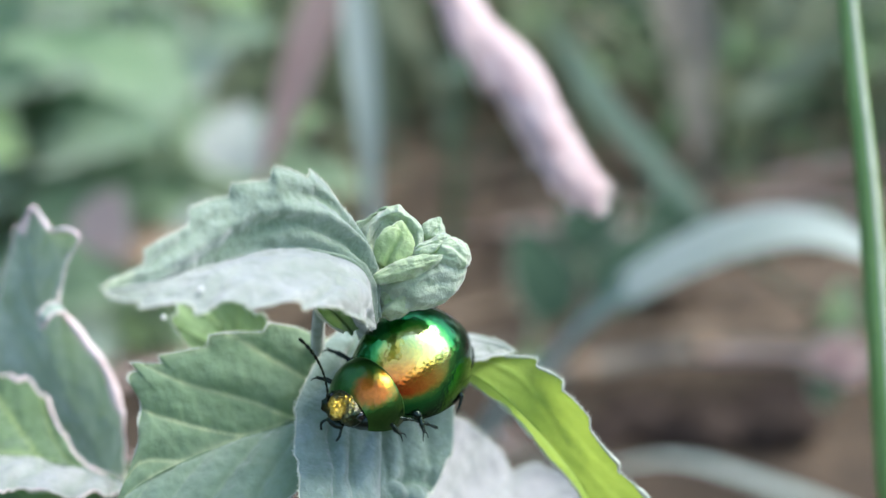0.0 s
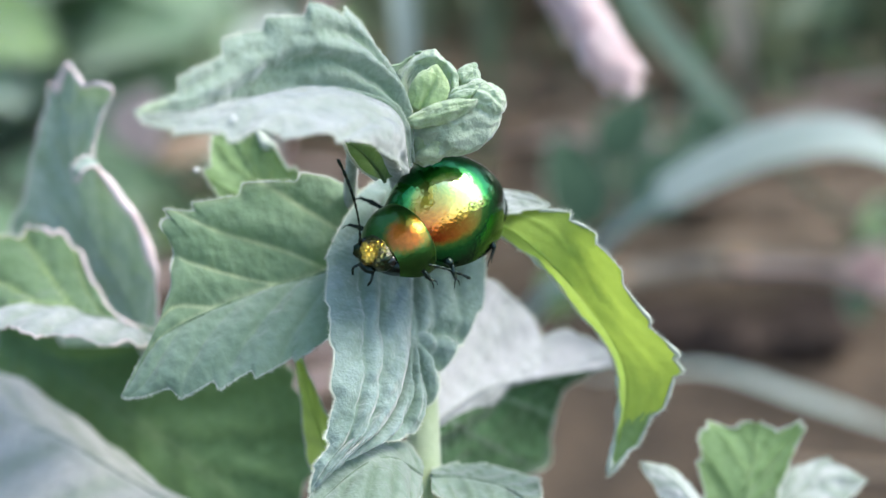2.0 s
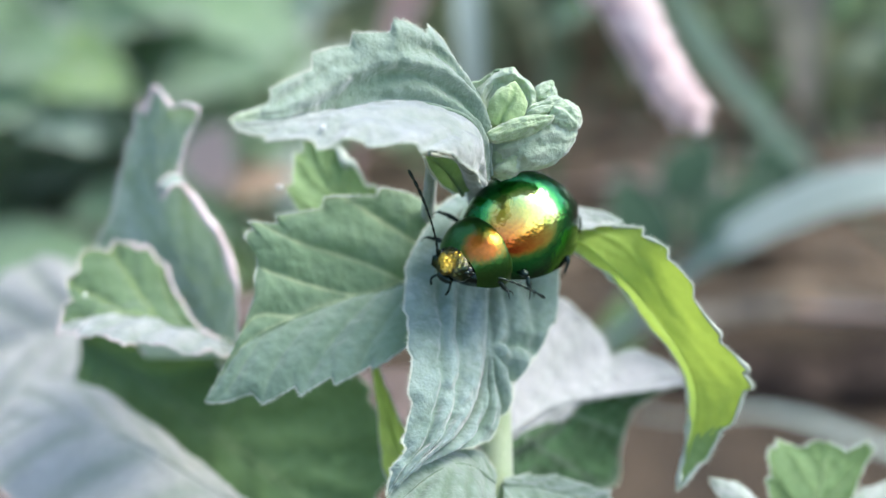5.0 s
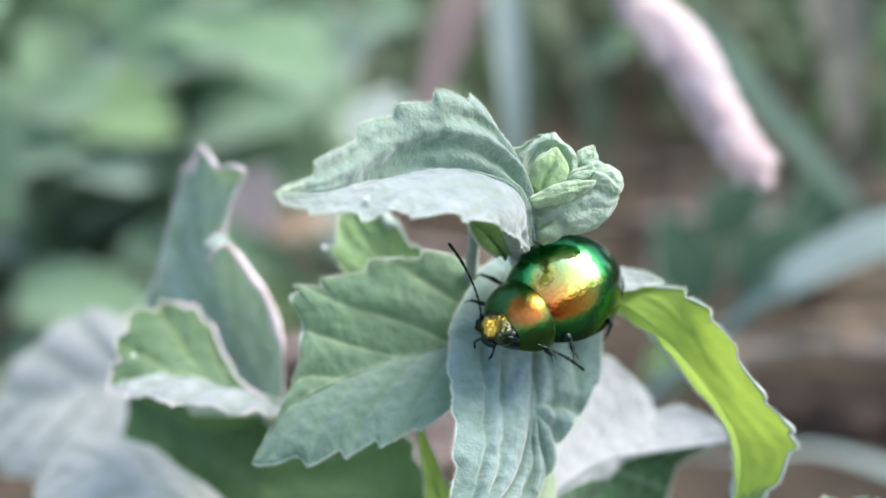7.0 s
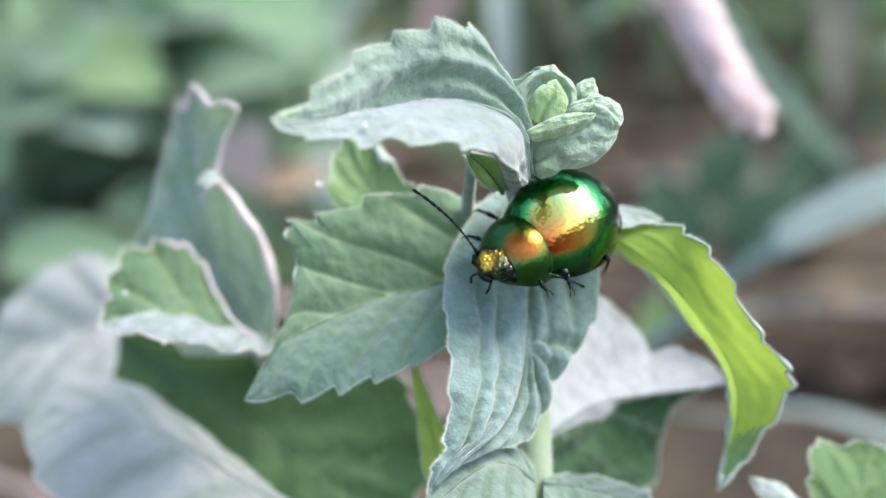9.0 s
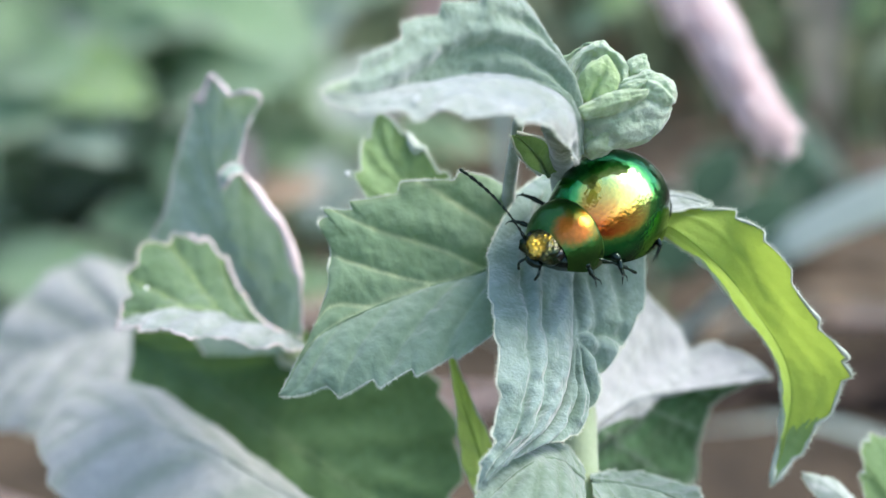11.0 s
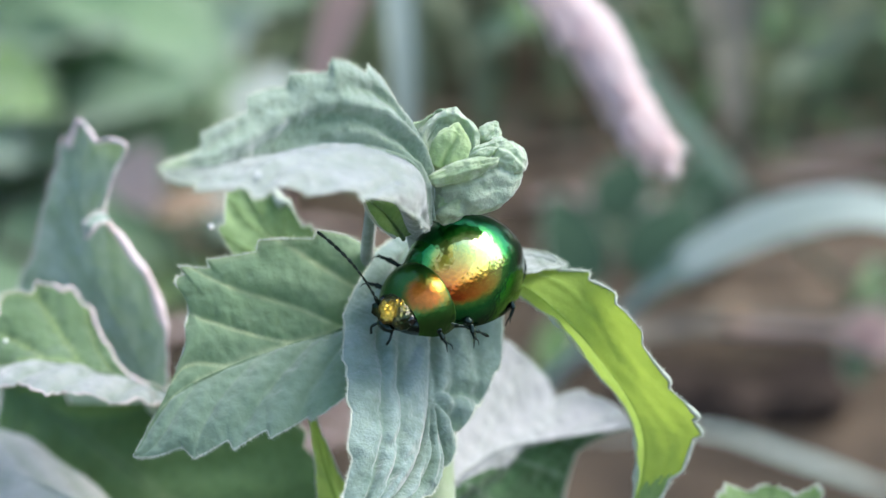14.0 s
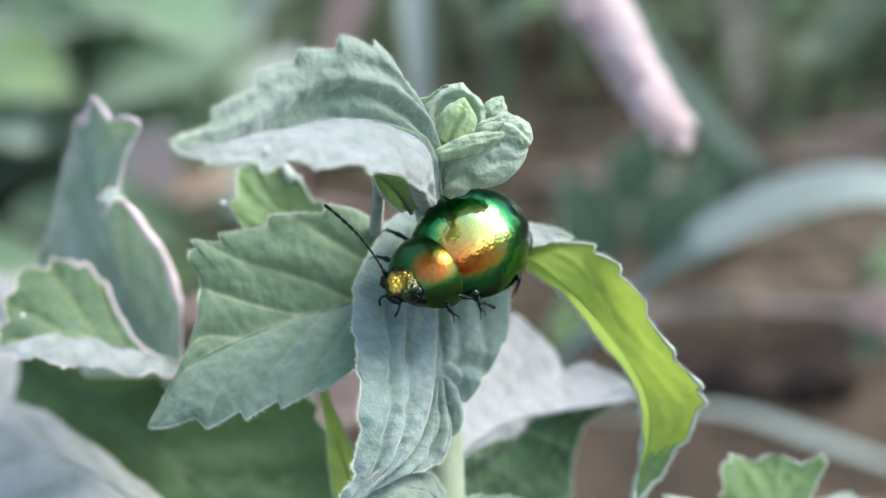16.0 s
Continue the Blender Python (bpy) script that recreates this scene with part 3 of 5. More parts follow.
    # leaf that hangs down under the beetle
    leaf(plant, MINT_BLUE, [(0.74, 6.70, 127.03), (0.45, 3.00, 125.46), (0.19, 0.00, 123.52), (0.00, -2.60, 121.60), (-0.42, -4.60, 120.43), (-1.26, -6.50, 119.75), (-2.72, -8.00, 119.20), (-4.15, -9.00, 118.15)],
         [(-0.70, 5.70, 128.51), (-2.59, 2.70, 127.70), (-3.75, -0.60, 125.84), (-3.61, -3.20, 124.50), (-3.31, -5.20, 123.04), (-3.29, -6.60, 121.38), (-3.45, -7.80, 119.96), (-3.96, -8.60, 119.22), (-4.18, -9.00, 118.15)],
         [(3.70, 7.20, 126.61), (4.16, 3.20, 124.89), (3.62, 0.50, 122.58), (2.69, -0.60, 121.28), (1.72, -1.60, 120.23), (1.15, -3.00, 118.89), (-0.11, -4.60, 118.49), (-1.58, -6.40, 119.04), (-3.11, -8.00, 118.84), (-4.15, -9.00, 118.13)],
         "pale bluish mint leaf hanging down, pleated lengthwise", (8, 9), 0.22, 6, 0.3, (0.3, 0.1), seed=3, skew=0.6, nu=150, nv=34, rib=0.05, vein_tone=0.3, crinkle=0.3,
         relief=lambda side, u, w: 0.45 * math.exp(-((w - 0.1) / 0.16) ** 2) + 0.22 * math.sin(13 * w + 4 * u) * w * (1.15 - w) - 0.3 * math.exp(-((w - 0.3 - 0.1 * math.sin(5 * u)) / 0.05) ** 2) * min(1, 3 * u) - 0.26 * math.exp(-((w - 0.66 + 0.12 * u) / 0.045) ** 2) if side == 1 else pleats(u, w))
    # leaf lit from behind; its lower strip has that glow in the base colour
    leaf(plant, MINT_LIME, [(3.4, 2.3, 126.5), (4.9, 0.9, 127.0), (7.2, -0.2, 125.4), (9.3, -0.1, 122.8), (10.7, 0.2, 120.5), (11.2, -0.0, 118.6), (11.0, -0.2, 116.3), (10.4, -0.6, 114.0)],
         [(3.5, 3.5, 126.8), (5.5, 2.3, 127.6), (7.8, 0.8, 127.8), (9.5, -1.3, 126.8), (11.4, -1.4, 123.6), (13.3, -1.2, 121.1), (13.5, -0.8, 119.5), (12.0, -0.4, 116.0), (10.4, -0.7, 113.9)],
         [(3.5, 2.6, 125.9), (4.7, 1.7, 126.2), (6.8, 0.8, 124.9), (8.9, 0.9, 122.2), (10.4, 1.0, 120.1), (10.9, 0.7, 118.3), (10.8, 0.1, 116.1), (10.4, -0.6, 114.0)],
         "yellow-green drooping mint leaf with light shining through", (11, 4), 0.42, 5, 0.05, (0.08, 0.06), seed=4, rib=0.06, rim_size=(0.08, 0.15), hairs=9, hair=0.28, nu=130, nv=18, skew=0.9, vein_tone=0.15, relief=lambda side, u, w: 0.05 * math.sin(11 * u + 7 * w) - 0.12 * math.exp(-((w - 0.35 - 0.2 * math.sin(9 * u)) / 0.06) ** 2) * math.exp(-((u - 0.25) / 0.14) ** 2), underside=MINT_BACKLIT, tip_of=(0.8, MINT_FRESH))
    leaf(plant, MINT_PALE, [(3.4, 4.8, 127.4), (5.1, 3.6, 127.7), (6.2, 2.6, 127.8), (7.0, 1.7, 127.8)],
         [(3.4, 5.4, 127.7), (5.1, 4.4, 127.7), (6.3, 3.0, 127.9), (7.1, 1.7, 127.8)],
         [(3.3, 2.2, 126.8), (5.0, 1.1, 127.6), (6.1, 1.2, 127.8), (7.0, 1.6, 127.8)],
         "felted upper side of the drooping leaf", (4, 2), 0.15, 3, 0.1, seed=19, nu=40, rib=0.05)
    # grey leaf behind; shade on its netted lower half is put into the colour
    leaf(plant, MINT_WHITE, [(0.93, 1.20, 115.40), (2.62, 4.80, 114.93), (4.67, 7.60, 114.74), (7.11, 9.40, 114.33), (9.87, 10.40, 114.26), (12.62, 10.90, 114.54)],
         [(1.46, 4.50, 118.00), (2.90, 8.40, 119.39), (4.24, 10.40, 120.20), (5.86, 11.80, 118.86), (7.26, 12.50, 117.04), (8.08, 12.70, 115.62), (9.43, 12.70, 115.98), (11.17, 12.00, 115.53), (12.61, 10.90, 114.62)],
         [(0.80, 2.10, 112.68), (4.18, 7.50, 108.86), (8.21, 10.90, 107.30), (8.77, 11.30, 109.60), (9.18, 11.20, 112.16), (10.47, 11.00, 113.64), (12.61, 10.80, 114.52)],
         "silvery white mint leaf raised behind the hanging one", (5, 6), 0.14, 4, 0.2, (0.16, 0.12), seed=5, underside=MINT_NET_SHADED, nu=110, nv=26, vein_tone=0.5, split=0.12, crinkle=0.3, rim=RIM,
         relief=lambda side, u, w: 0.0 if side == 1 else 0.3 * math.sin(13 * w + 9 * u) * math.exp(-((w - 0.25) / 0.2) ** 2))
    # leaf behind the folded one, with a curled tip
    leaf(plant, MINT_FRESH, [(-4.4, 6.3, 124.2), (-6.9, 7.8, 125.6), (-8.8, 9.5, 127.8), (-9.6, 10.3, 130.3)],
         [(-6.8, 6.2, 123.9), (-9.4, 7.7, 125.3), (-10.7, 8.5, 127.4), (-10.2, 10.0, 129.1), (-9.6, 10.3, 130.4)],
         [(-3.4, 6.6, 125.1), (-5.3, 8.3, 126.7), (-6.7, 8.8, 128.1), (-8.1, 10.1, 129.1), (-9.5, 10.3, 130.4)],
         "green mint leaf with a curled pale tip", (4, 5), 0.4, 4, 0.2, seed=6, vein_tone=0.8, rim_size=(0.035, lambda u: 0.05 + 0.22 * max(0.0, 1 - ((u - 0.66) / 0.12) ** 2)))
    # narrow sliver of a leaf below, its shine-through painted as bright lime
    leaf(plant, MINT_BACKLIT, [(-3.6, -0.2, 113.5), (-4.3, 0.5, 115.5), (-4.95, 1.1, 117.4), (-5.6, 1.8, 119.7)],
         [(-4.3, -1.2, 113.3), (-5.1, -0.5, 115.3), (-5.3, 0.4, 117.3), (-5.7, 1.5, 119.8)],
         [(-2.9, 0.6, 113.9), (-4.1, 1.2, 116.6), (-5.0, 1.6, 118.6), (-5.5, 2.0, 119.9)],
         "small yellow-green mint leaf seen edge-on", (3, 3), 0.25, 4, 0.1, seed=7, nu=40)
    # lower pair
    leaf(plant, MINT_LOW, [(0.8, -4.1, 116.1), (-0.6, -5.6, 117.9), (-2.2, -7.5, 118.4), (-4.6, -10.1, 117.4)],
         [(0.9, -3.0, 116.2), (-0.4, -2.6, 117.3), (-2.5, -4.4, 118.3), (-3.7, -7.5, 118.4), (-4.6, -10.1, 117.3)],
         [(0.8, -5.4, 115.6), (0.2, -8.2, 116.5), (-1.6, -10.2, 116.9), (-4.6, -10.1, 117.3)],
         "pale mint leaf of the lower pair", (5, 5), 0.4, 5, 0.2, seed=8)
    leaf(plant, MINT_LOW, [(1.26, -3.20, 115.49), (2.95, -2.30, 114.82), (4.96, -2.40, 114.33), (6.57, -3.70, 113.99)],
         [(1.29, -1.80, 115.06), (2.60, -0.20, 114.48), (4.27, 0.40, 113.98), (5.91, 0.20, 113.58), (6.89, -0.40, 113.54), (6.62, -3.70, 113.99)],
         [(1.29, -4.40, 115.26), (2.90, -5.50, 114.68), (4.71, -5.70, 114.05), (6.57, -3.70, 113.96)],
         "pale mint leaf of the lower pair", (5, 5), 0.3, 5, 0.2, seed=9)
    # short stalked leaf between tip and beetle
    leaf(plant, MINT_FRESH, [(-0.9, -0.7, 129.9), (-1.4, -1.4, 130.9), (-1.9, -1.7, 131.6), (-2.5, -2.0, 132.2)],
         [(-0.5, -0.6, 130.1), (-0.8, -1.3, 131.1), (-1.2, -1.6, 131.9), (-2.4, -1.9, 132.3)],
         [(-1.3, -0.7, 130.0), (-1.9, -1.2, 130.6), (-2.4, -1.8, 131.4), (-2.7, -2.0, 132.2)],
         "small fresh green leaf with a dark hollow", (2, 2), 0.02, 3, 0.1, (-0.3, -0.3), seed=10, nu=40, rim_size=0.09)
    bm = bmesh.new()
    tube(bm, spline([(-2.3, -0.3, 132.5), (-2.5, 1.0, 130.3), (-2.7, 2.8, 127.6), (-2.3, 4.1, 124.7)], 14), taper(0.26, 0.4, 14), 8)
    part("leaf_stalk", bm, MINT_PALE, plant, "pale felted leaf stalk")
    bm = bmesh.new()
    tube(bm, spline([(-0.7, -4.1, 133.2), (-0.3, -2.1, 131.7), (-0.2, 0.7, 129.9), (0.1, 3.2, 127.5)], 18), taper(0.75, 0.6, 18), 10)
    part("leaf_stalk", bm, MINT_PALE, plant, "pale felted leaf stalk")
    # closed tip
    tip = dict(tooth=0.1, veins=1.4, hair=0.12, nu=50, nv=14, rib=0.03, ragged=0.18, rim=MINT_BUD)
    leaf(plant, MINT_BUD, [(0.0, -1.6, 131.1), (-0.2, -1.4, 133.0), (0.1, -1.3, 134.6), (1.0, -1.1, 136.1)],
         [(-0.4, -1.8, 131.1), (-1.0, -1.6, 133.3), (-0.8, -1.5, 135.3), (0.9, -1.1, 136.2)],
         [(0.7, -1.5, 131.1), (1.5, -1.1, 133.0), (2.0, -1.0, 135.0), (1.1, -1.1, 136.2)],
         "outer felted leaf of the closed tip", (3, 3), pucker=0.2, bow=(0.3, 0.3), rim_size=0.08, seed=31, vein_tone=0.1, **tip)
    for k, (centre, along, face, size, hollow) in enumerate((
            ((2.56, -2.03, 133.00), (0.93, 0.05, 0.36), (0.1, -0.85, 0.5), (2.2, 1.2, 1.0), 0),
            ((1.34, -2.18, 132.19), (0.75, 0.1, 0.55), (0.0, -0.8, 0.5), (1.2, 0.85, 0.8), 3),
            ((1.67, -3.04, 133.88), (0.95, 0.1, 0.3), (-0.1, -0.75, 0.66), (1.6, 0.46, 0.6), 3),
            ((1.12, -1.53, 134.89), (0.2, 0.2, 0.95), (-0.1, -0.9, 0.4), (1.38, 1.38, 0.8), 1),
            ((1.16, -2.26, 134.64), (0.3, 0.2, 0.93), (-0.1, -0.95, 0.3), (1.15, 0.88, 0.3), 2),
            ((3.82, -2.16, 134.22), (0.75, 0.2, -0.6), (0.25, -0.8, 0.55), (0.85, 0.75, 0.7), 0),
            ((2.96, -1.26, 135.09), (0.5, 0.3, 0.8), (0.2, -0.8, 0.55), (0.62, 0.52, 0.5), 0),
            ((3.26, -1.71, 134.67), (0.9, 0.3, 0.3), (0.2, -0.8, 0.55), (0.6, 0.4, 0.45), 0),
            ((2.66, -2.30, 134.60), (0.9, 0.1, 0.3), (0.1, -0.7, 0.7), (0.75, 0.32, 0.42), 0),
    )):
        young_leaf(plant, centre, along, face, size, k, hollow)
    return plant


build_mint()


def build_torn_mint():
    plant = thing("mint_plant", "torn grey-green mint plant with withered edges", "plant")
    bm = bmesh.new()
    path = spline([(-15.2, 11.8, 116.0), (-16.7, 19.2, 110.1), (-17.3, 20.6, 96.3), (-16.4, 14.0, 72.2), (-15.7, 2.9, -2.0)], 30)
    tube(bm, path, taper(0.8, 1.5, 30), 10)
    part("stem", bm, STEM, plant, "pale felted stem")
    leaf(plant, MINT_TORN, [(-15.1, 10.8, 116.1), (-18.2, 15.0, 119.1), (-20.2, 17.6, 123.3), (-20.5, 19.1, 127.2), (-20.5, 20.0, 130.4)],
         [(-20.5, 12.5, 115.0), (-23.6, 15.5, 117.4), (-24.3, 17.7, 120.6), (-23.0, 19.3, 124.9), (-21.9, 20.2, 128.9), (-21.4, 19.9, 128.6), (-20.6, 20.0, 130.4)],
         [(-14.4, 10.0, 116.9), (-14.4, 11.3, 120.4), (-15.8, 12.5, 123.6), (-17.9, 13.4, 126.3), (-17.4, 13.8, 128.7), (-16.6, 13.9, 130.4), (-19.0, 16.9, 129.9), (-20.4, 20.0, 130.4)],
         "upright grey-green mint leaf, torn and eaten at its top", (5, 6), 0.3, 6, 0.2, rim=RIM_PINK, rim_size=(lambda u: 0.03 + (0.2 if u > 0.86 else 0.0), lambda u: 0.05 + (0.12 if u > 0.72 else 0.0) + 0.3 * max(0.0, 1 - ((u - 0.27) / 0.17) ** 2)), seed=11, ragged=0.25)
    leaf(plant, MINT_SILVER, [(-17.8, 13.3, 126.5), (-18.2, 12.7, 126.5), (-18.7, 12.3, 126.2), (-18.8, 12.5, 125.4)],
         [(-17.9, 13.5, 126.6), (-18.4, 13.1, 126.7), (-19.0, 12.8, 126.2), (-18.9, 12.5, 125.4)],
         [(-17.6, 13.2, 126.1), (-18.0, 12.2, 126.4), (-18.3, 11.9, 126.1), (-18.8, 12.5, 125.4)],
         "curled torn flap of a mint leaf", (2, 2), 0.1, 3, 0.05, rim=RIM_PINK, rim_size=0.1, seed=20, nu=30, nv=5, rib=0.05)
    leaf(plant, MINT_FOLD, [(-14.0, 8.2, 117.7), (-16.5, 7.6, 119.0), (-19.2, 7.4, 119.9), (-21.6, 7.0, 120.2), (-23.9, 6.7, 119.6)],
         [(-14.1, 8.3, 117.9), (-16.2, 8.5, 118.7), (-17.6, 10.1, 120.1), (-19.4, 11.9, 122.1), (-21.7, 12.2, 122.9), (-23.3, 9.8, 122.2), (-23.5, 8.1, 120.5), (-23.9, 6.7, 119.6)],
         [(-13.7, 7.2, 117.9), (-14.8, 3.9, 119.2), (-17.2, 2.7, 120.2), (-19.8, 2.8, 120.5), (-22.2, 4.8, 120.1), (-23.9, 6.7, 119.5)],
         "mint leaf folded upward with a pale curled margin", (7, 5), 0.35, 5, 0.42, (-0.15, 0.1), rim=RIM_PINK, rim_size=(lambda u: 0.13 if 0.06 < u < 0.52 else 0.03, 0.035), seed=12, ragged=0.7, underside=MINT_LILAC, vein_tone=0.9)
    leaf(plant, MINT_DEEP, [(-27.6, 22.1, 112.1), (-22.4, 17.6, 111.4), (-16.8, 12.8, 109.9), (-11.7, 8.1, 108.7), (-7.1, 4.2, 106.9)],
         [(-27.3, 21.4, 113.2), (-18.7, 15.4, 115.5), (-12.4, 13.0, 116.2), (-7.4, 10.4, 115.2), (-5.3, 7.0, 111.5), (-6.8, 4.2, 106.9)],
         [(-27.6, 21.8, 111.4), (-27.1, 16.7, 109.0), (-24.5, 11.4, 106.3), (-17.5, 6.2, 106.4), (-12.3, 4.1, 106.6), (-7.1, 4.2, 106.8)],
         "large green mint leaf folded along a dark midrib", (9, 9), 0.5, 7, 0.3, (0.08, 0.05), seed=13, vein_tone=0.5)
    leaf(plant, MINT_SOFT, [(-24.2, 29.1, 108.0), (-29.5, 33.4, 108.0), (-35.1, 37.0, 106.4), (-42.0, 39.9, 102.6), (-47.8, 41.5, 98.2)],
         [(-25.3, 30.6, 109.2), (-30.3, 37.6, 110.9), (-37.3, 42.8, 110.4), (-44.0, 44.1, 105.3), (-47.8, 41.6, 98.4)],
         [(-24.5, 26.5, 106.6), (-30.0, 27.4, 103.4), (-36.4, 30.7, 100.7), (-43.0, 36.2, 98.3), (-47.8, 41.5, 98.1)],
         "pale bluish mint leaf lower on the plant", (6, 6), 0.5, 6, 0.3, seed=14)
    leaf(plant, MINT_SOFT, [(-8.9, 0.7, 108.9), (-15.2, 4.5, 110.6), (-21.1, 8.2, 111.9), (-27.0, 12.2, 111.3), (-31.3, 12.6, 109.5)],
         [(-8.7, 1.8, 109.0), (-13.3, 5.2, 109.5), (-17.0, 8.7, 110.3), (-20.9, 12.2, 111.2), (-25.4, 15.6, 111.8), (-29.4, 15.6, 111.7), (-31.3, 12.7, 109.6)],
         [(-9.2, -1.6, 108.3), (-15.6, -0.6, 108.3), (-22.5, 2.5, 108.0), (-28.6, 8.0, 108.3), (-31.3, 12.6, 109.4)],
         "pale bluish mint leaf lower on the plant", (6, 6), 0.4, 6, 0.2, seed=15)
    return plant


build_torn_mint()


def build_small_mint():
    plant = thing("mint_plant", "small mint shoot with an eaten green leaf", "plant")
    bm = bmesh.new()
    path = spline([(18.7, 3.6, 110.9), (19.3, 4.0, 103.3), (20.6, 4.3, 86.6), (23.1, 2.2, -2.0)], 24)
    tube(bm, path, taper(0.5, 1.1, 24), 10)
    part("stem", bm, STEM, plant, "pale felted stem")
    leaf(plant, MINT_FRESH, [(18.0, 1.5, 108.3), (18.4, 2.4, 110.6), (19.0, 3.6, 112.4), (19.3, 4.7, 113.9)],
         [(17.1, 1.5, 108.3), (16.1, 2.4, 110.6), (15.9, 3.2, 112.9), (16.3, 4.2, 114.2), (17.6, 4.6, 113.7), (19.1, 4.7, 114.0)],
         [(19.1, 2.4, 107.7), (20.4, 3.3, 110.1), (21.3, 4.0, 112.1), (21.9, 4.7, 114.0), (20.7, 4.5, 113.6), (19.5, 4.7, 114.0)],
         "green mint leaf with its tip eaten away", (5, 5), 0.3, 4, 0.15, seed=16, ragged=0.3)
    leaf(plant, MINT_PALE, [(17.4, 0.6, 108.6), (15.7, 0.3, 110.8), (14.2, 1.0, 112.5), (12.4, 1.3, 113.4)],
         [(17.1, 0.8, 109.1), (15.6, 1.6, 111.4), (14.2, 1.6, 112.9), (12.4, 1.3, 113.5)],
         [(17.1, 0.4, 108.0), (15.4, -0.1, 109.7), (13.6, 0.6, 111.7), (12.4, 1.3, 113.3)],
         "narrow pale mint leaf", (4, 4), 0.3, 4, 0.12, seed=17, nu=48)
    leaf(plant, MINT_PALE, [(19.4, 3.2, 106.9), (21.3, 4.8, 108.4), (23.8, 6.2, 109.4), (26.4, 6.2, 109.4)],
         [(19.4, 3.4, 107.5), (21.5, 6.2, 109.4), (24.1, 7.5, 110.0), (26.4, 6.2, 109.4)],
         [(19.7, 2.9, 106.3), (21.6, 3.5, 107.8), (24.1, 4.7, 108.1), (26.4, 6.2, 109.3)],
         "narrow pale mint leaf", (4, 4), 0.3, 4, 0.12, seed=18, nu=48)
    return plant


build_small_mint()


def build_speck(place, size, label):
    bm = bmesh.new()
    bmesh.ops.create_icosphere(bm, subdivisions=2, radius=1.0)
    for v in bm.verts:
        v.co = (Vector(place) + v.co * size * (1 + 0.2 * noise.noise(v.co * 2))) * MM
    tagged(part("speck", bm, WHITE, None), label, "speck", "white specks on the leaves")


build_speck((-6.4, -10.8, 135.9), 0.12, "tiny white speck on the folded mint leaf")
build_speck((-11.2, 8.3, 127.5), 0.15, "tiny white bead at a leaf's tooth")
build_speck((-22.1, 6.6, 121.6), 0.12, "tiny white speck on a green mint leaf")


# ---- the beetle ----
def dome(profile, nx, na, side, low=100.0):
    """Half a shell over y: profile(t) gives x, half width, height, base z at t from 0 to 1; side +1 or -1."""
    bm = bmesh.new()
    rings = []
    for i in range(nx + 1):
        x, w, h, z0 = profile(i / nx)
        ring = []
        for k in range(na + 1):
            a = radians(low) * k / na
            ring.append(bm.verts.new((x * MM, side * w * math.sin(a) ** 0.92 * MM, (z0 + h * math.copysign(abs(math.cos(a)) ** 0.9, math.cos(a))) * MM)))
        rings.append(ring)
    for p, q in zip(rings, rings[1:]):
        for k in range(na):
            f = (p[k], p[k + 1], q[k + 1], q[k])
            bm.faces.new(f if side > 0 else f[::-1])
    bmesh.ops.remove_doubles(bm, verts=bm.verts, dist=1e-6)
    return bm


def ball(centre, size, seg=20):
    bm = bmesh.new()
    bmesh.ops.create_uvsphere(bm, u_segments=seg, v_segments=seg // 2 + 2, radius=1.0)
    for v in bm.verts:
        v.co = Vector((centre[0] + v.co.x * size[0], centre[1] + v.co.y * size[1], centre[2] + v.co.z * size[2])) * MM
    return bm


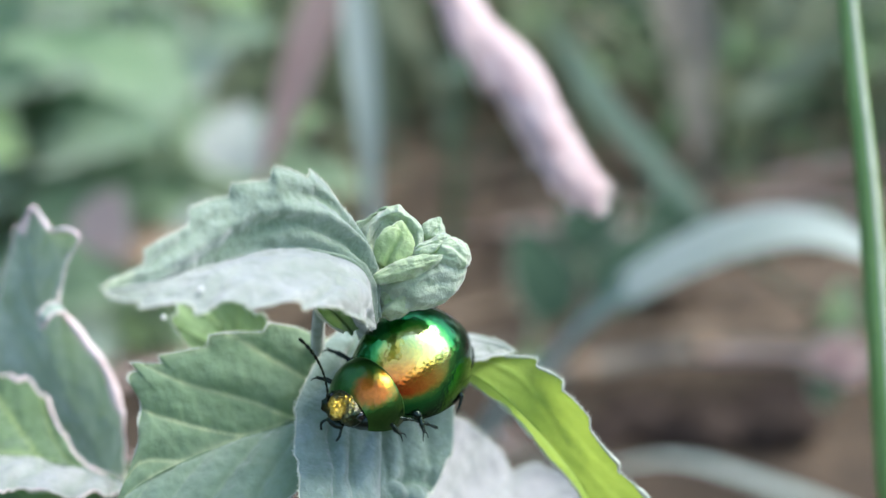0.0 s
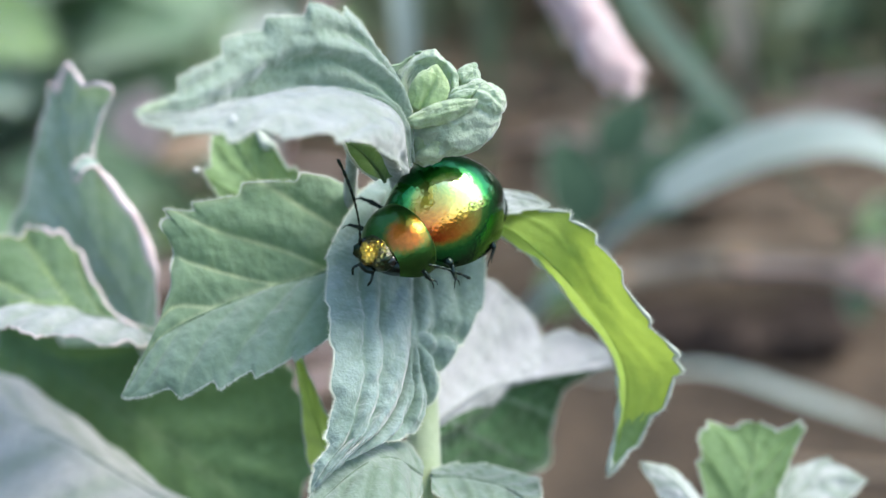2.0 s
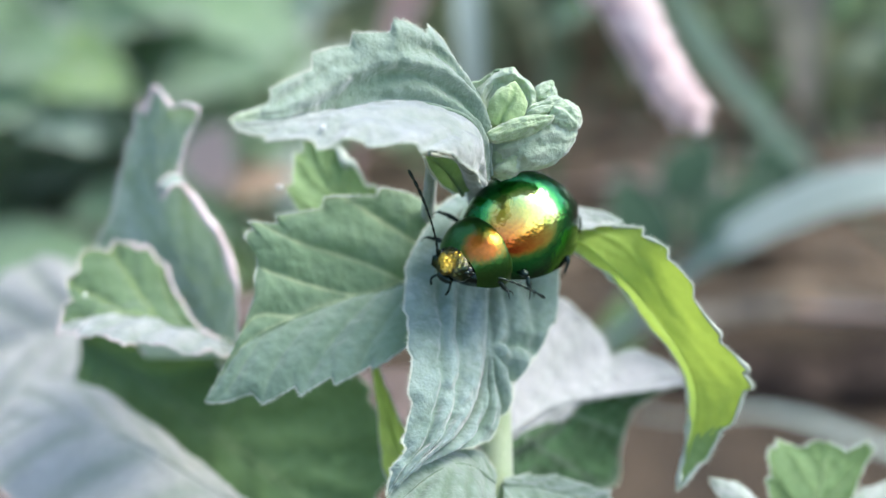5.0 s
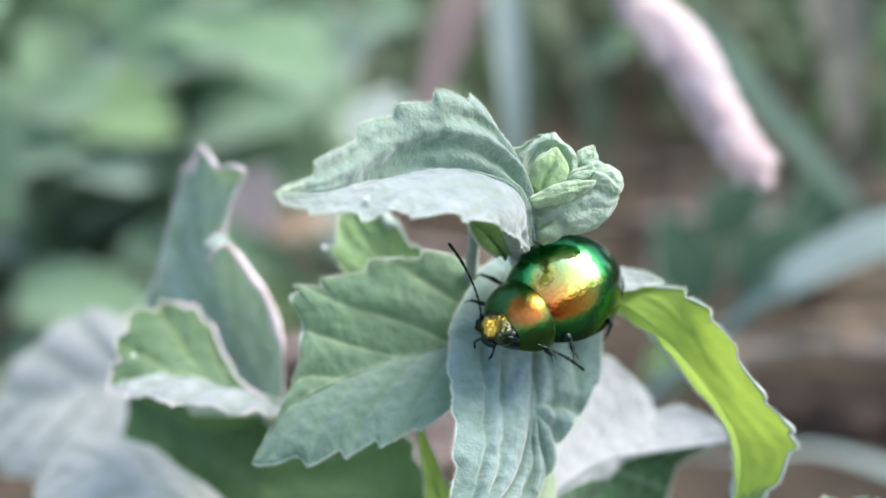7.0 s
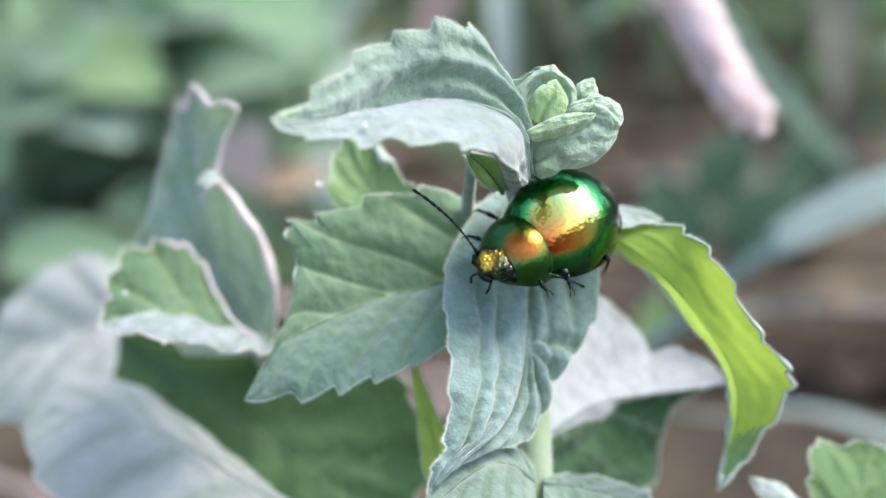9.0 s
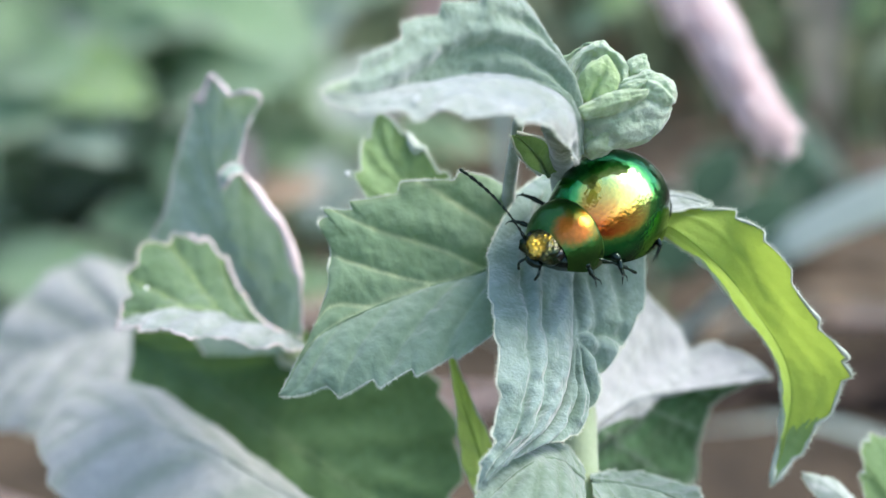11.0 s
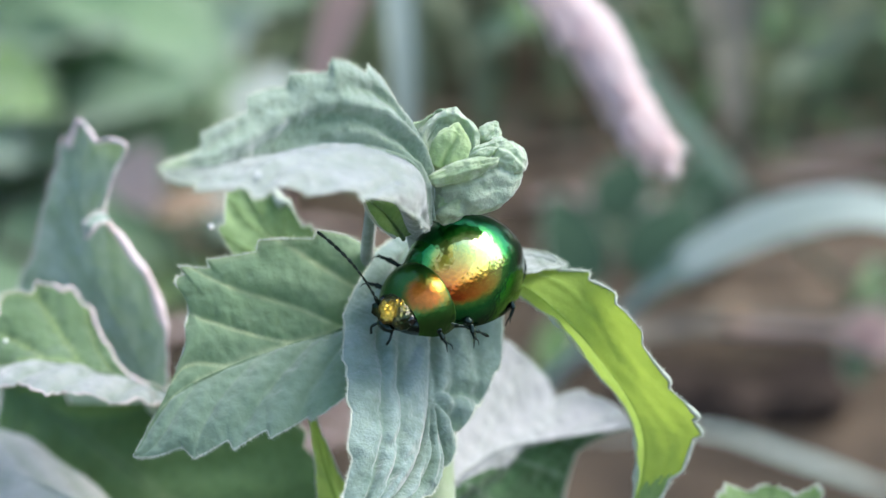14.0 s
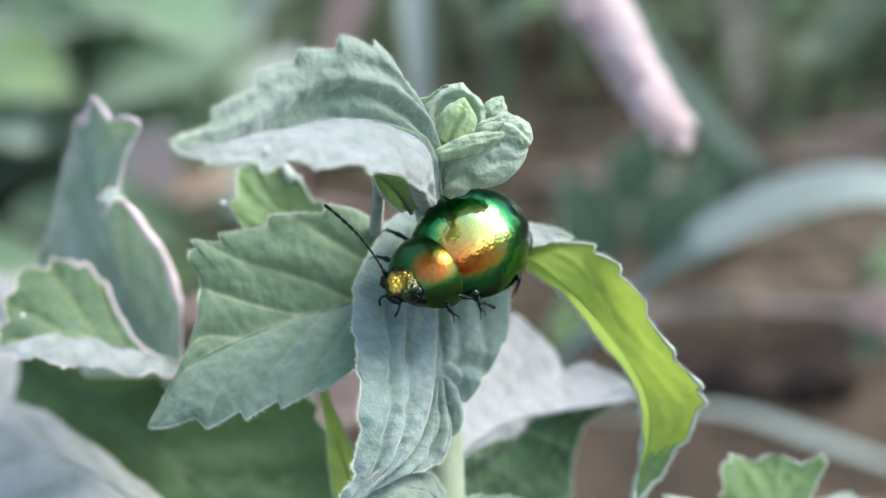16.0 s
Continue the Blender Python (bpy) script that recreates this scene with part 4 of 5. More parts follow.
def build_beetle():
    bug = thing("beetle", "metallic green leaf beetle with golden copper back on a leaf", "beetle")
    fwd = Vector((-0.7086, -0.6853, -0.1680)).normalized()
    up = Vector((0.0512, -0.2874, 0.9564))
    up = (up - fwd * up.dot(fwd)).normalized()
    turn = Matrix((fwd, up.cross(fwd), up)).transposed()
    bug.matrix_world = Matrix.Translation(Vector((0.93, -1.44, 127.23)) * MM) @ turn.to_4x4()

    def wing(t):
        x = -4.95 + 6.15 * t
        w = 2.53 * (math.sin(math.pi / 2 * min(1, t / 0.56)) ** 0.6 if t < 0.56 else 1 - 0.27 * ((t - 0.56) / 0.44) ** 2.3)
        h = 3.4 * (math.sin(math.pi / 2 * min(1, t / 0.6)) ** 0.62 if t < 0.6 else 1 - 0.42 * ((t - 0.6) / 0.4) ** 2.2)
        return x, w, h, 0.45

    def shield(t):
        x = 1.12 + 1.8 * t
        return x, 1.86 * (1 + 0.1 * math.sin(2.6 * t)) - 0.62 * t ** 2, 1.96 * (1 + 0.08 * math.sin(2.6 * t) - 0.5 * t ** 2), 0.4

    for side in (1, -1):
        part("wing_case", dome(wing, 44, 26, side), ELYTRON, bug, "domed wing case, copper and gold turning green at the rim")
    bm = dome(shield, 16, 22, 1)
    other = dome(shield, 16, 22, -1)
    me = bpy.data.meshes.new("half")
    other.to_mesh(me)
    other.free()
    bm.from_mesh(me)
    bpy.data.meshes.remove(me)
    bmesh.ops.remove_doubles(bm, verts=bm.verts, dist=1e-6)
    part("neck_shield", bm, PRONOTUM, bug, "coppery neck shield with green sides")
    bm = bmesh.new()
    ridge = spline([(1.16, 1.86 * math.sin(a) ** 0.92 * w, 0.4 + 1.96 * math.cos(a) ** 0.9) for w, a in [(1, radians(88 - 11 * k)) for k in range(9)] + [(-1, radians(11 * k)) for k in range(9)]], 48)
    tube(bm, ridge, 0.04, 6)
    part("shield_rim", bm, SHIELD_RIM, bug)
    skull = ball((2.95, 0, 0.75), (0.86, 1.08, 0.74), 40)
    for v in skull.verts:
        v.co *= 1 + 0.09 * noise.noise(v.co * 1900) + 0.05 * noise.noise(v.co * 4200)
    part("head", skull, HEAD, bug, "golden wrinkled head")
    part("abdomen", ball((-1.6, 0, 0.5), (3.4, 2.35, 0.95), 28), SHELL_DARK, bug, "blackish underside")
    part("breast", ball((1.9, 0, 0.35), (1.5, 1.7, 0.8), 20), SHELL_DARK, bug)
    for s in (1, -1):
        part("eye", ball((3.0, s * 0.86, 0.85), (0.26, 0.24, 0.3), 14), EYE, bug, "shiny black eye")
        part("mouth_feeler", tube(bmesh.new(), spline([(3.7, s * 0.4, 0.3), (4.0, s * 0.6, 0.1), (4.1, s * 0.5, -0.2)], 6), 0.06, 8), SHELL_DARK, bug)
    part("jaw", ball((3.7, 0, 0.35), (0.28, 0.5, 0.24), 14), SHELL_DARK, bug)
    # legs: hip, knee, ankle and toe, from the hip
    legs = {}
    for name, hip, pts in (("front", (2.0, 1.3, 0.3), [(0.1, 0.9, 0.0), (0.0, 1.15, -0.45), (-0.1, 1.45, -0.7)]),
                           ("front", (2.0, -1.3, 0.3), [(-0.3, -1.5, 0.1), (0.0, -2.3, 0.2), (0.4, -3.0, 0.2)]),
                           ("middle", (0.6, 1.8, 0.2), [(0.0, 0.9, 0.1), (0.1, 1.2, -0.4), (0.3, 1.6, -0.6)]),
                           ("middle", (0.6, -1.8, 0.2), [(-0.3, -1.5, 1.1), (0.1, -2.6, 1.4), (0.5, -3.4, 1.5)]),
                           ("hind", (-1.4, 1.9, 0.2), [(-1.0, 0.8, 0.05), (-0.95, 1.15, -0.4), (-0.5, 1.25, -0.85)]),
                           ("hind", (-1.4, -1.9, 0.2), [(-0.4, -0.8, 0.2), (-0.6, -1.3, -0.2), (-0.8, -1.8, -0.4)])):
        p = [Vector((0, 0, 0))] + [Vector(q) * (0.66 if hip[1] > 0 else 0.48) for q in pts]
        leg = part(name + "_leg", tube(bmesh.new(), spline([p[0], (p[0] + p[1]) / 2 + Vector((0, 0, 0.1)), p[1]], 8), [0.14, 0.18, 0.21, 0.22, 0.22, 0.21, 0.19, 0.16, 0.12], 10), SHELL_DARK, bug, "glossy blackish green leg")
        leg.location = [c * MM for c in hip]
        part("shin", tube(bmesh.new(), [p[1].lerp(p[2], i / 6) for i in range(7)], taper(0.09, 0.14, 6), 8), SHELL_DARK, leg)
        path, sizes = [], []
        for k in range(4):
            for f, r in ((0.0, 0.06), (0.35, 0.1), (0.75, 0.12 - 0.015 * k), (0.95, 0.06)):
                path.append(p[2].lerp(p[3], (k + f) / 4))
                sizes.append(r)
        part("foot", tube(bmesh.new(), path, sizes, 8), SHELL_DARK, leg)
        ahead = (p[3] - p[2]).normalized()
        for s in (0.13, -0.13):
            part("claw", tube(bmesh.new(), spline([p[3] - ahead * 0.04, p[3] + ahead * 0.16 + Vector((s, 0, 0)), p[3] + ahead * 0.26 + Vector((s * 1.3, 0, -0.18))], 5), taper(0.05, 0.015, 5), 6), SHELL_DARK, leg)
        legs[name, 1 if hip[1] > 0 else -1] = leg
    # antennae, each hinged at its root
    for s in (1, -1):
        path, sizes, x = [], [], 0.0
        for k in range(11):
            ln = (0.5, 0.3, 0.42, 0.38, 0.36, 0.36, 0.38, 0.4, 0.42, 0.42, 0.55)[k]
            r = (0.13, 0.09, 0.08, 0.08, 0.085, 0.09, 0.1, 0.11, 0.12, 0.125, 0.115)[k]
            for f, g in ((0.0, 0.5), (0.3, 0.85), (0.75, 1.0), (0.96, 0.55)):
                q = x + ln * f
                path.append(Vector((q, 0, 0.07 * q * (4.4 - q))))
                sizes.append(r * g * 0.75)
            x += ln
        f = part("antenna", tube(bmesh.new(), path, sizes, 8), SHELL_DARK, bug, "thin black beaded antenna")
        f.location = [c * MM for c in (3.45, s * 0.75, 0.95)]
        legs["antenna", s] = f
        part("antenna_root", ball((3.4, s * 0.72, 0.95), (0.11, 0.11, 0.11), 10), HEAD, bug, "small bright antenna socket")
    return bug, legs


beetle, limbs = build_beetle()


# ---- grass and distance ----
def blade(path, width, material, label, category="grass", face=(0, -1, 0.4), crease=0.25, n=40, swell=1.7, base=None):
    """One long grass blade: a creased, tapering strip with a rib under it."""
    pts = spline(path, n)
    bm = bmesh.new()
    rows_b = []
    for i, p in enumerate(pts):
        d = (pts[min(i + 1, n)] - pts[max(i - 1, 0)]).normalized()
        out = d.cross(Vector(face)).normalized()
        up = out.cross(d)
        w = width / 2 * min(1.0, 0.12 + swell * max(0.0, i / n - 0.33)) * (1 - (i / n) ** 4)
        w = max(w, 0.05)
        rows_b.append([bm.verts.new((p + out * (w * s) + up * (crease * w * abs(s)) + up * o) * MM) for s, o in ((-1, 0), (-0.5, 0.0), (0, 0), (0.5, 0.0), (1, 0))])
    # With base, the lower part gets a darker colour in place of shading.
    for i, (a, b) in enumerate(zip(rows_b, rows_b[1:])):
        for k in range(4):
            bm.faces.new((a[k], a[k + 1], b[k + 1], b[k])).material_index = 1 if base and i < 0.47 * n else 0
    plant = thing("grass_plant", label, category)
    strip = part("blade", bm, material, plant)
    if base:
        strip.data.materials.append(base)
    rb = bmesh.new()
    tube(rb, [p + Vector((0, 0, -0.15)) for p in pts], taper(width * 0.06, 0.1, n), 6)
    part("rib", rb, material, plant)
    return plant


# Pale sky sheen above and shaded leg below are painted as two materials.
arched_grass = blade([(11.5, 147.9, -2.0), (16.2, 138.8, 52.5), (26.0, 134.1, 68.9), (34.2, 131.2, 78.7), (43.6, 129.4, 85.3), (53.4, 126.9, 90.2), (63.2, 123.3, 92.0), (73.7, 117.8, 88.4)], 27.0, BLUE_BLADE, "broad grey-green grass blade arching over", face=(0.1, -0.3, 1), swell=1.25, base=BLADE_SHADED)
blade([(2.0, 187.6, -2.0), (-0.4, 170.8, 58.8), (-1.6, 168.5, 96.3), (-3.1, 170.4, 116.2), (-4.6, 176.2, 146.7)], 9.0, BLUE_BLADE, "upright bluish grass blade", face=(0.200, -0.871, 0.530))
blade([(-36.5, 199.8, -2.0), (-23.2, 177.9, 78.2), (-16.3, 175.8, 101.7), (-9.2, 177.5, 121.0), (-4.2, 178.3, 137.7)], 13.0, PINK_LEAF, "leaning pinkish dry grass blade", face=(0.200, -0.871, 0.530))
blade([(142.0, 322.0, -2.0), (90.8, 253.3, 46.4), (69.6, 250.1, 66.8), (50.8, 246.9, 87.4), (36.8, 243.7, 107.9)], 18.0, GRASS_DARK, "dark green grass blade leaning across", face=(0.100, -0.547, 0.837))
blade([(96.6, 409.3, -2.0), (100.5, 330.4, 58.5), (115.7, 325.5, 74.5), (134.8, 320.4, 89.7)], 19.0, GRASS_PALE, "grey-green grass blade leaning across", face=(0.100, -0.547, 0.837))
blade([(-14.6, 311.3, -2.0), (36.4, 235.3, 1.9), (68.4, 226.0, 5.8), (89.4, 214.6, 3.7), (113.9, 202.5, -0.4)], 8.0, BLUE_BLADE, "pale drooping grass blade", face=(0.000, -0.162, 1.017))

blade([(143.0, 457.9, -2.0), (120.0, 411.7, 18.9), (111.6, 415.0, 57.0), (102.5, 422.3, 106.6), (92.6, 431.6, 161.2)], 42.0, GREY_STRAW, "broad grey-brown withered blade standing in the grass", face=(0.200, -0.871, 0.530))


def build_stalk():
    bm = bmesh.new()
    path = spline([(40.4, 9.9, -2.0), (34.2, 11.2, 93.9), (31.4, 13.2, 114.1), (30.4, 17.9, 129.8), (29.6, 21.3, 139.2), (28.7, 26.0, 152.0)], 40)
    tube(bm, path, taper(0.95, 0.55, 40), 12)
    st = part("grass_stalk", bm, STALK, None)
    tagged(st, "upright green grass stalk with a pale ridge", "grass")
    rb = bmesh.new()
    tube(rb, [p + Vector((0.2, -0.72, 0.25)) * (1 - i / 95) for i, p in enumerate(path)], 0.2, 6)
    part("ridge", rb, RIM, st, "pale ridge along the stalk")


build_stalk()


def build_plume():
    """Nodding dry seed head on its stalk."""
    rnd = random.Random(5)
    axis = spline([(17.9, 49.0, 121.4), (14.6, 50.6, 126.0), (11.2, 53.5, 130.8), (6.5, 57.0, 137.7), (2.5, 62.3, 146.4), (0.1, 71.5, 160.1), (12.1, 92.4, 179.6), (47.5, 121.0, 185.1), (103.6, 136.5, 139.8), (138.2, 127.3, -2.0)], 120)
    bm = bmesh.new()
    tube(bm, axis[50:], taper(0.5, 0.7, 70), 8)
    ob = part("seed_head", bm, PINK_STRAW, None)
    tagged(ob, "nodding pinkish white dry grass seed head", "grass")
    core = bmesh.new()
    tube(core, axis[:54], [1.8 * min(1, 0.3 + i / 16) * (1 + 0.4 * noise.noise(Vector((i * 0.45, 3, 0)))) for i in range(54)], 12)
    part("down", core, PLUME, ob, "packed pinkish white down")
    tuft = bmesh.new()
    tube(tuft, [axis[i] + Vector((1.1, -0.6, 0.5)) * min(1.0, (38 - i) / 9) for i in range(38, 19, -1)], [1.0 + 0.75 * math.sin(math.pi * i / 18) ** 0.6 for i in range(19)], 10)
    part("side_tuft", tuft, PLUME, ob, "short side tuft of down")
    sp = bmesh.new()
    for k in range(1700):
        t = (k / 1700) ** 0.95
        i = t * 52
        p = axis[int(i)].lerp(axis[int(i) + 1], i % 1)
        d = (axis[int(i) + 2] - axis[int(i)]).normalized()
        out = Vector((rnd.gauss(0, 1), rnd.gauss(0, 1), rnd.gauss(0, 1)))
        out = (out - d * out.dot(d)).normalized()
        r = 1.85 * min(1, 0.3 + t * 3.2) * (1 + 0.6 * noise.noise(Vector((t * 13, out.x, out.z)))) * rnd.uniform(0.5, 1.4)
        a = p + out * r * 0.4
        b = a + (out * min(0.4, 0.08 + t * 3) - d * 1.3).normalized() * r * 1.5
        flat = Vector((0.4 + rnd.gauss(0, 0.3), -0.6 + rnd.gauss(0, 0.3), 0.7 + rnd.gauss(0, 0.3)))
        c, w = a.lerp(b, 0.45), (b - a).cross(flat).normalized() * 0.34
        sp.faces.new([sp.verts.new(q * MM) for q in (a, c + w, b, c - w)])
    tagged(part("spikelet", sp, PLUME, ob, "downy pale spikelets"), kind="stuff")
    return ob


plume = build_plume()


def scatter(name, label, material, count, spot, length, width, lean, seed, category, lying=False, twist=0.4):
    """Many small blades or stems in one mesh; spot() gives x, y in mm."""
    rnd = random.Random(seed)
    bm = bmesh.new()
    for _ in range(count):
        x, y = spot(rnd)
        ln, w = rnd.uniform(*length), rnd.uniform(*width)
        az = rnd.uniform(0, math.tau)
        if lying:
            d = Vector((math.cos(az), math.sin(az) * 0.5, rnd.uniform(-0.02, 0.1)))
            p = Vector((x, y, rnd.uniform(1, 14)))
            pts = [p + d * ln * t + Vector((0, 0, 4 * math.sin(math.pi * t))) for t in (0, 0.33, 0.66, 1)]
            tube(bm, pts, [w, w, w * 0.9, w * 0.6], 5)
            continue
        tip = rnd.uniform(*lean)
        d = Vector((math.cos(az), math.sin(az), 0))
        side = Vector((-d.y, d.x, 0)).lerp(d, rnd.uniform(-twist, twist)).normalized()
        last = None
        for i in range(7):
            t = i / 6
            c = Vector((x, y, -3)) + d * (ln * math.sin(tip * t) * t) + Vector((0, 0, ln * t * math.cos(tip * t * 0.9)))
            ww = w * (1 - t ** 2.2) + 0.05
            pair = (bm.verts.new((c - side * ww) * MM), bm.verts.new((c + d * ww * 0.3) * MM), bm.verts.new((c + side * ww) * MM))
            if last:
                bm.faces.new((last[0], last[1], pair[1], pair[0]))
                bm.faces.new((last[1], last[2], pair[2], pair[1]))
            last = pair
    ob = part(name, bm, material, None)
    return tagged(ob, label, category, kind="stuff")


scatter("grass", "short grey-green grass behind the plants", GRASS_PALE, 1100, lambda r: (r.uniform(-600, 600), 470 + 900 * r.random() ** 1.2), (90, 260), (3.0, 8.0), (0.4, 1.5), 21, "grass")
scatter("straw_litter", "loose straw lying on the soil", STRAW, 1300, lambda r: (r.uniform(-300, 600), 440 + 700 * r.random()), (40, 130), (1.0, 2.4), (0, 1), 27, "litter", lying=True)
scatter("dry_grass", "dry straw standing among the grass", STRAW, 110, lambda r: (r.uniform(-600, 600), 520 + 900 * r.random()), (60, 200), (2.0, 5.0), (0.4, 1.5), 25, "grass")
scatter("grass", "dense green grass farther off", GRASS_DARK, 2600, lambda r: (r.uniform(-2500, 2500), r.uniform(900, 3500)), (120, 420), (2.0, 5.0), (0.2, 1.1), 22, "grass")
scatter("grass", "green grass on the near side", GRASS, 1500, lambda r: (r.uniform(-2200, 2200), r.uniform(-2500, -350)), (120, 420), (2.0, 4.0), (0.2, 1.1), 23, "grass")
def build_dry_stems():
    """Separate dry stalks on the bare soil: three shapes, laid about."""
    rnd = random.Random(24)
    shapes = []
    for k in range(3):
        ln = (90, 140, 200)[k]
        pts = spline([(-ln / 2, 0, 0), (-ln / 6, rnd.uniform(-6, 6), 4), (ln / 6, rnd.uniform(-6, 6), 5), (ln / 2, 0, 1)], 14)
        bm = tube(bmesh.new(), pts, [1.6 * (1 - 0.4 * i / 14) + (0.5 if i in (5, 10) else 0) for i in range(15)], 7)
        shapes.append(part("dry_stem", bm, STRAW if k else PINK_STRAW, None))
        tagged(shapes[-1], "dry brown stalk lying on the soil", "litter", "dry stalks on the soil")
        shapes[-1].matrix_basis = pose(-0.05 + 0.12 * k, 0.36 + 0.05 * k, 0.006, 0, 0, 12 * k)
    for _ in range(46):
        copy_thing(shapes[rnd.randrange(3)], pose(rnd.uniform(-0.2, 0.36), rnd.uniform(0.16, 0.46), rnd.uniform(0.004, 0.012), 0, rnd.uniform(-3, 3), rnd.gauss(0, 28)))


build_dry_stems()


def build_herb(seed, x, y, tall, size, n, material, label):
    """A leafy herb: stem with opposite pairs of leaves."""
    rnd = random.Random(seed)
    herb = thing("herb", label, "plant", (x, y, 0), "herbs behind the mint")
    bm = bmesh.new()
    top = Vector((rnd.uniform(-15, 15), rnd.uniform(-15, 15), tall))
    path = spline([(0, 0, -3), tuple(top * 0.5 + Vector((6, 0, 0))), tuple(top)], 16)
    tube(bm, path, taper(2.0, 0.8, 16), 8)
    part("stem", bm, STEM, herb)
    for k in range(n):
        t = 0.25 + 0.75 * k / n
        p = path[int(t * 15.9)]
        az = k * 1.571 + rnd.uniform(-0.3, 0.3)
        for turn in (0, math.pi):
            d = Vector((math.cos(az + turn), math.sin(az + turn), rnd.uniform(-0.1, 0.5)))
            free_leaf(herb, material, p, d, (0, 0, 1), size * rnd.uniform(0.7, 1.1) * (1.2 - 0.5 * t), size * 0.5 * (1.2 - 0.5 * t), rnd.uniform(0.1, 0.5), 0.25, teeth=(6, 6), tooth=0.6, veins=5, pucker=0.4, nu=24, nv=4, rim_size=0.12, rib=0.4, hairs=0)
    return herb


build_herb(3, -260, 620, 200, 70, 6, HERB, "tall leafy green herb in the grass")
build_herb(5, 320, 700, 130, 60, 5, HERB, "low leafy green herb in the grass")


def build_far_herb(root, leaves, label):
    """A herb whose leaves are given one by one: base, way, length, width, material."""
    herb = thing("herb", label, "plant", (0, 0, 0), "herbs behind the mint")
    tops = [Vector(l[0]) for l in leaves]
    for k, (base, way, ln, wd, mat) in enumerate(leaves):
        part("stem", tube(bmesh.new(), spline([(root[0] + k % 9 * 3, root[1] + k // 9 % 9 * 3, -3), tuple(tops[k].lerp(Vector(root), 0.4) + Vector((0, 5, 8))), tuple(tops[k])], 12), taper(1.4, 0.6, 12), 7), HERB, herb)
        free_leaf(herb, mat, base, way, (0.100, -0.547, 0.837), ln, wd, 0.25, 0.2, teeth=(7, 7), tooth=0.8, veins=6, pucker=0.6, nu=18, nv=4, rim_size=0.15, rib=0.3, hairs=0)
    return herb


def build_leafy_bush(root, centre, spread, count, size, seed, label, kinds):
    """A loose herb of many overlapping leaves round a centre."""
    rnd = random.Random(seed)
    leaves = []
    for k in range(count):
        base = Vector(centre) + Vector((rnd.uniform(-1, 1) * spread[0], rnd.uniform(-1, 1) * spread[1], rnd.uniform(-1, 1) * spread[2]))
        leaves.append((tuple(base), (rnd.gauss(0, 1), rnd.gauss(-0.2, 0.4), rnd.gauss(0.2, 0.7)), size * rnd.uniform(0.7, 1.3), size * rnd.uniform(0.4, 0.75), kinds[rnd.randrange(len(kinds))]))
    return build_far_herb(root, leaves, label)


build_leafy_bush((-75, 380, 0), (-130.1, 365.3, 66.7), (72, 50, 60), 60, 40, 31, "bright green leafy herb out in the grass", (SOFT_HERB, SOFT_HERB, SOFT_HERB, MINT_GREY, MINT_FRESH))
build_leafy_bush((-130, 420, 0), (-154.8, 327.5, 50.7), (48, 60, 58), 48, 36, 32, "green leafy herb out in the grass", (SOFT_HERB, SOFT_HERB, MINT_FRESH))
build_leafy_bush((-90, 500, 0), (-148.6, 436.2, 57.1), (88, 25, 74), 70, 60, 35, "broad-leaved green herb out in the grass", (SOFT_HERB, SOFT_HERB, MINT_GREY))
build_leafy_bush((-130, 400, 0), (-125.0, 324.0, 45.1), (70, 25, 34), 50, 36, 36, "broad-leaved green herb out in the grass", (SOFT_HERB, SOFT_HERB, SOFT_HERB, MINT_GREY))
build_leafy_bush((150, 560, 0), (154.6, 488.1, 24.1), (90, 60, 54), 90, 15, 33, "dark leafy herb out in the grass", (MINT_DEEP, MINT_GREEN, GRASS_DARK, MINT_GREEN))
build_leafy_bush((0, 700, 0), (33.7, 645.5, 47.2), (150, 80, 40), 34, 40, 34, "leafy herb far out in the grass", (MINT_GREEN, GRASS_PALE, STRAW, GRASS_PALE))
build_far_herb((-10, 420, 0), [((-41.6, 308.0, 55.7), (0.200, 0.342, 0.940), 22, 22, MINT_PALE), ((-44.7, 304.8, 46.8), (-0.300, -0.462, -0.683), 22, 20, MINT_PALE), ((-36.2, 320.5, 60.8), (0.800, 0.171, 0.470), 24, 14, MINT_GREEN)], "pale leafy herb with broad leaves in the grass")
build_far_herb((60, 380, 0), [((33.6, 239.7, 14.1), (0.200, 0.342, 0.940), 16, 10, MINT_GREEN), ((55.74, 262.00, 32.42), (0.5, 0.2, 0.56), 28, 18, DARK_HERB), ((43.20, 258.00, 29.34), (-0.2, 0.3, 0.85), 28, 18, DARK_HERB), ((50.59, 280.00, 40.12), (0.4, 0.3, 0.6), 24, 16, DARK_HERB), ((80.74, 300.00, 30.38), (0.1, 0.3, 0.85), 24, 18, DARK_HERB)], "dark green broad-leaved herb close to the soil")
build_far_herb((20, 380, 0), [((29.19, 330.00, 83.55), (0.6, 0.1, 0.5), 14, 12, MINT_FRESH), ((29.19, 330.00, 83.55), (-0.6, 0.1, -0.3), 13, 11, SOFT_HERB)], "low bright green herb behind the seed head")
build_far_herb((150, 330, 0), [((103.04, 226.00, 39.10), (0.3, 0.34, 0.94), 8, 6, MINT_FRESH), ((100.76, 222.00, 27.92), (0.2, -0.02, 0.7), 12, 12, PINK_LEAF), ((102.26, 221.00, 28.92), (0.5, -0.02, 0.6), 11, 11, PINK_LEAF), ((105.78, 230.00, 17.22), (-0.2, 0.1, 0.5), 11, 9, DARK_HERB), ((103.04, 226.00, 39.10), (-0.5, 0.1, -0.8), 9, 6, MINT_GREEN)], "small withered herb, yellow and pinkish")
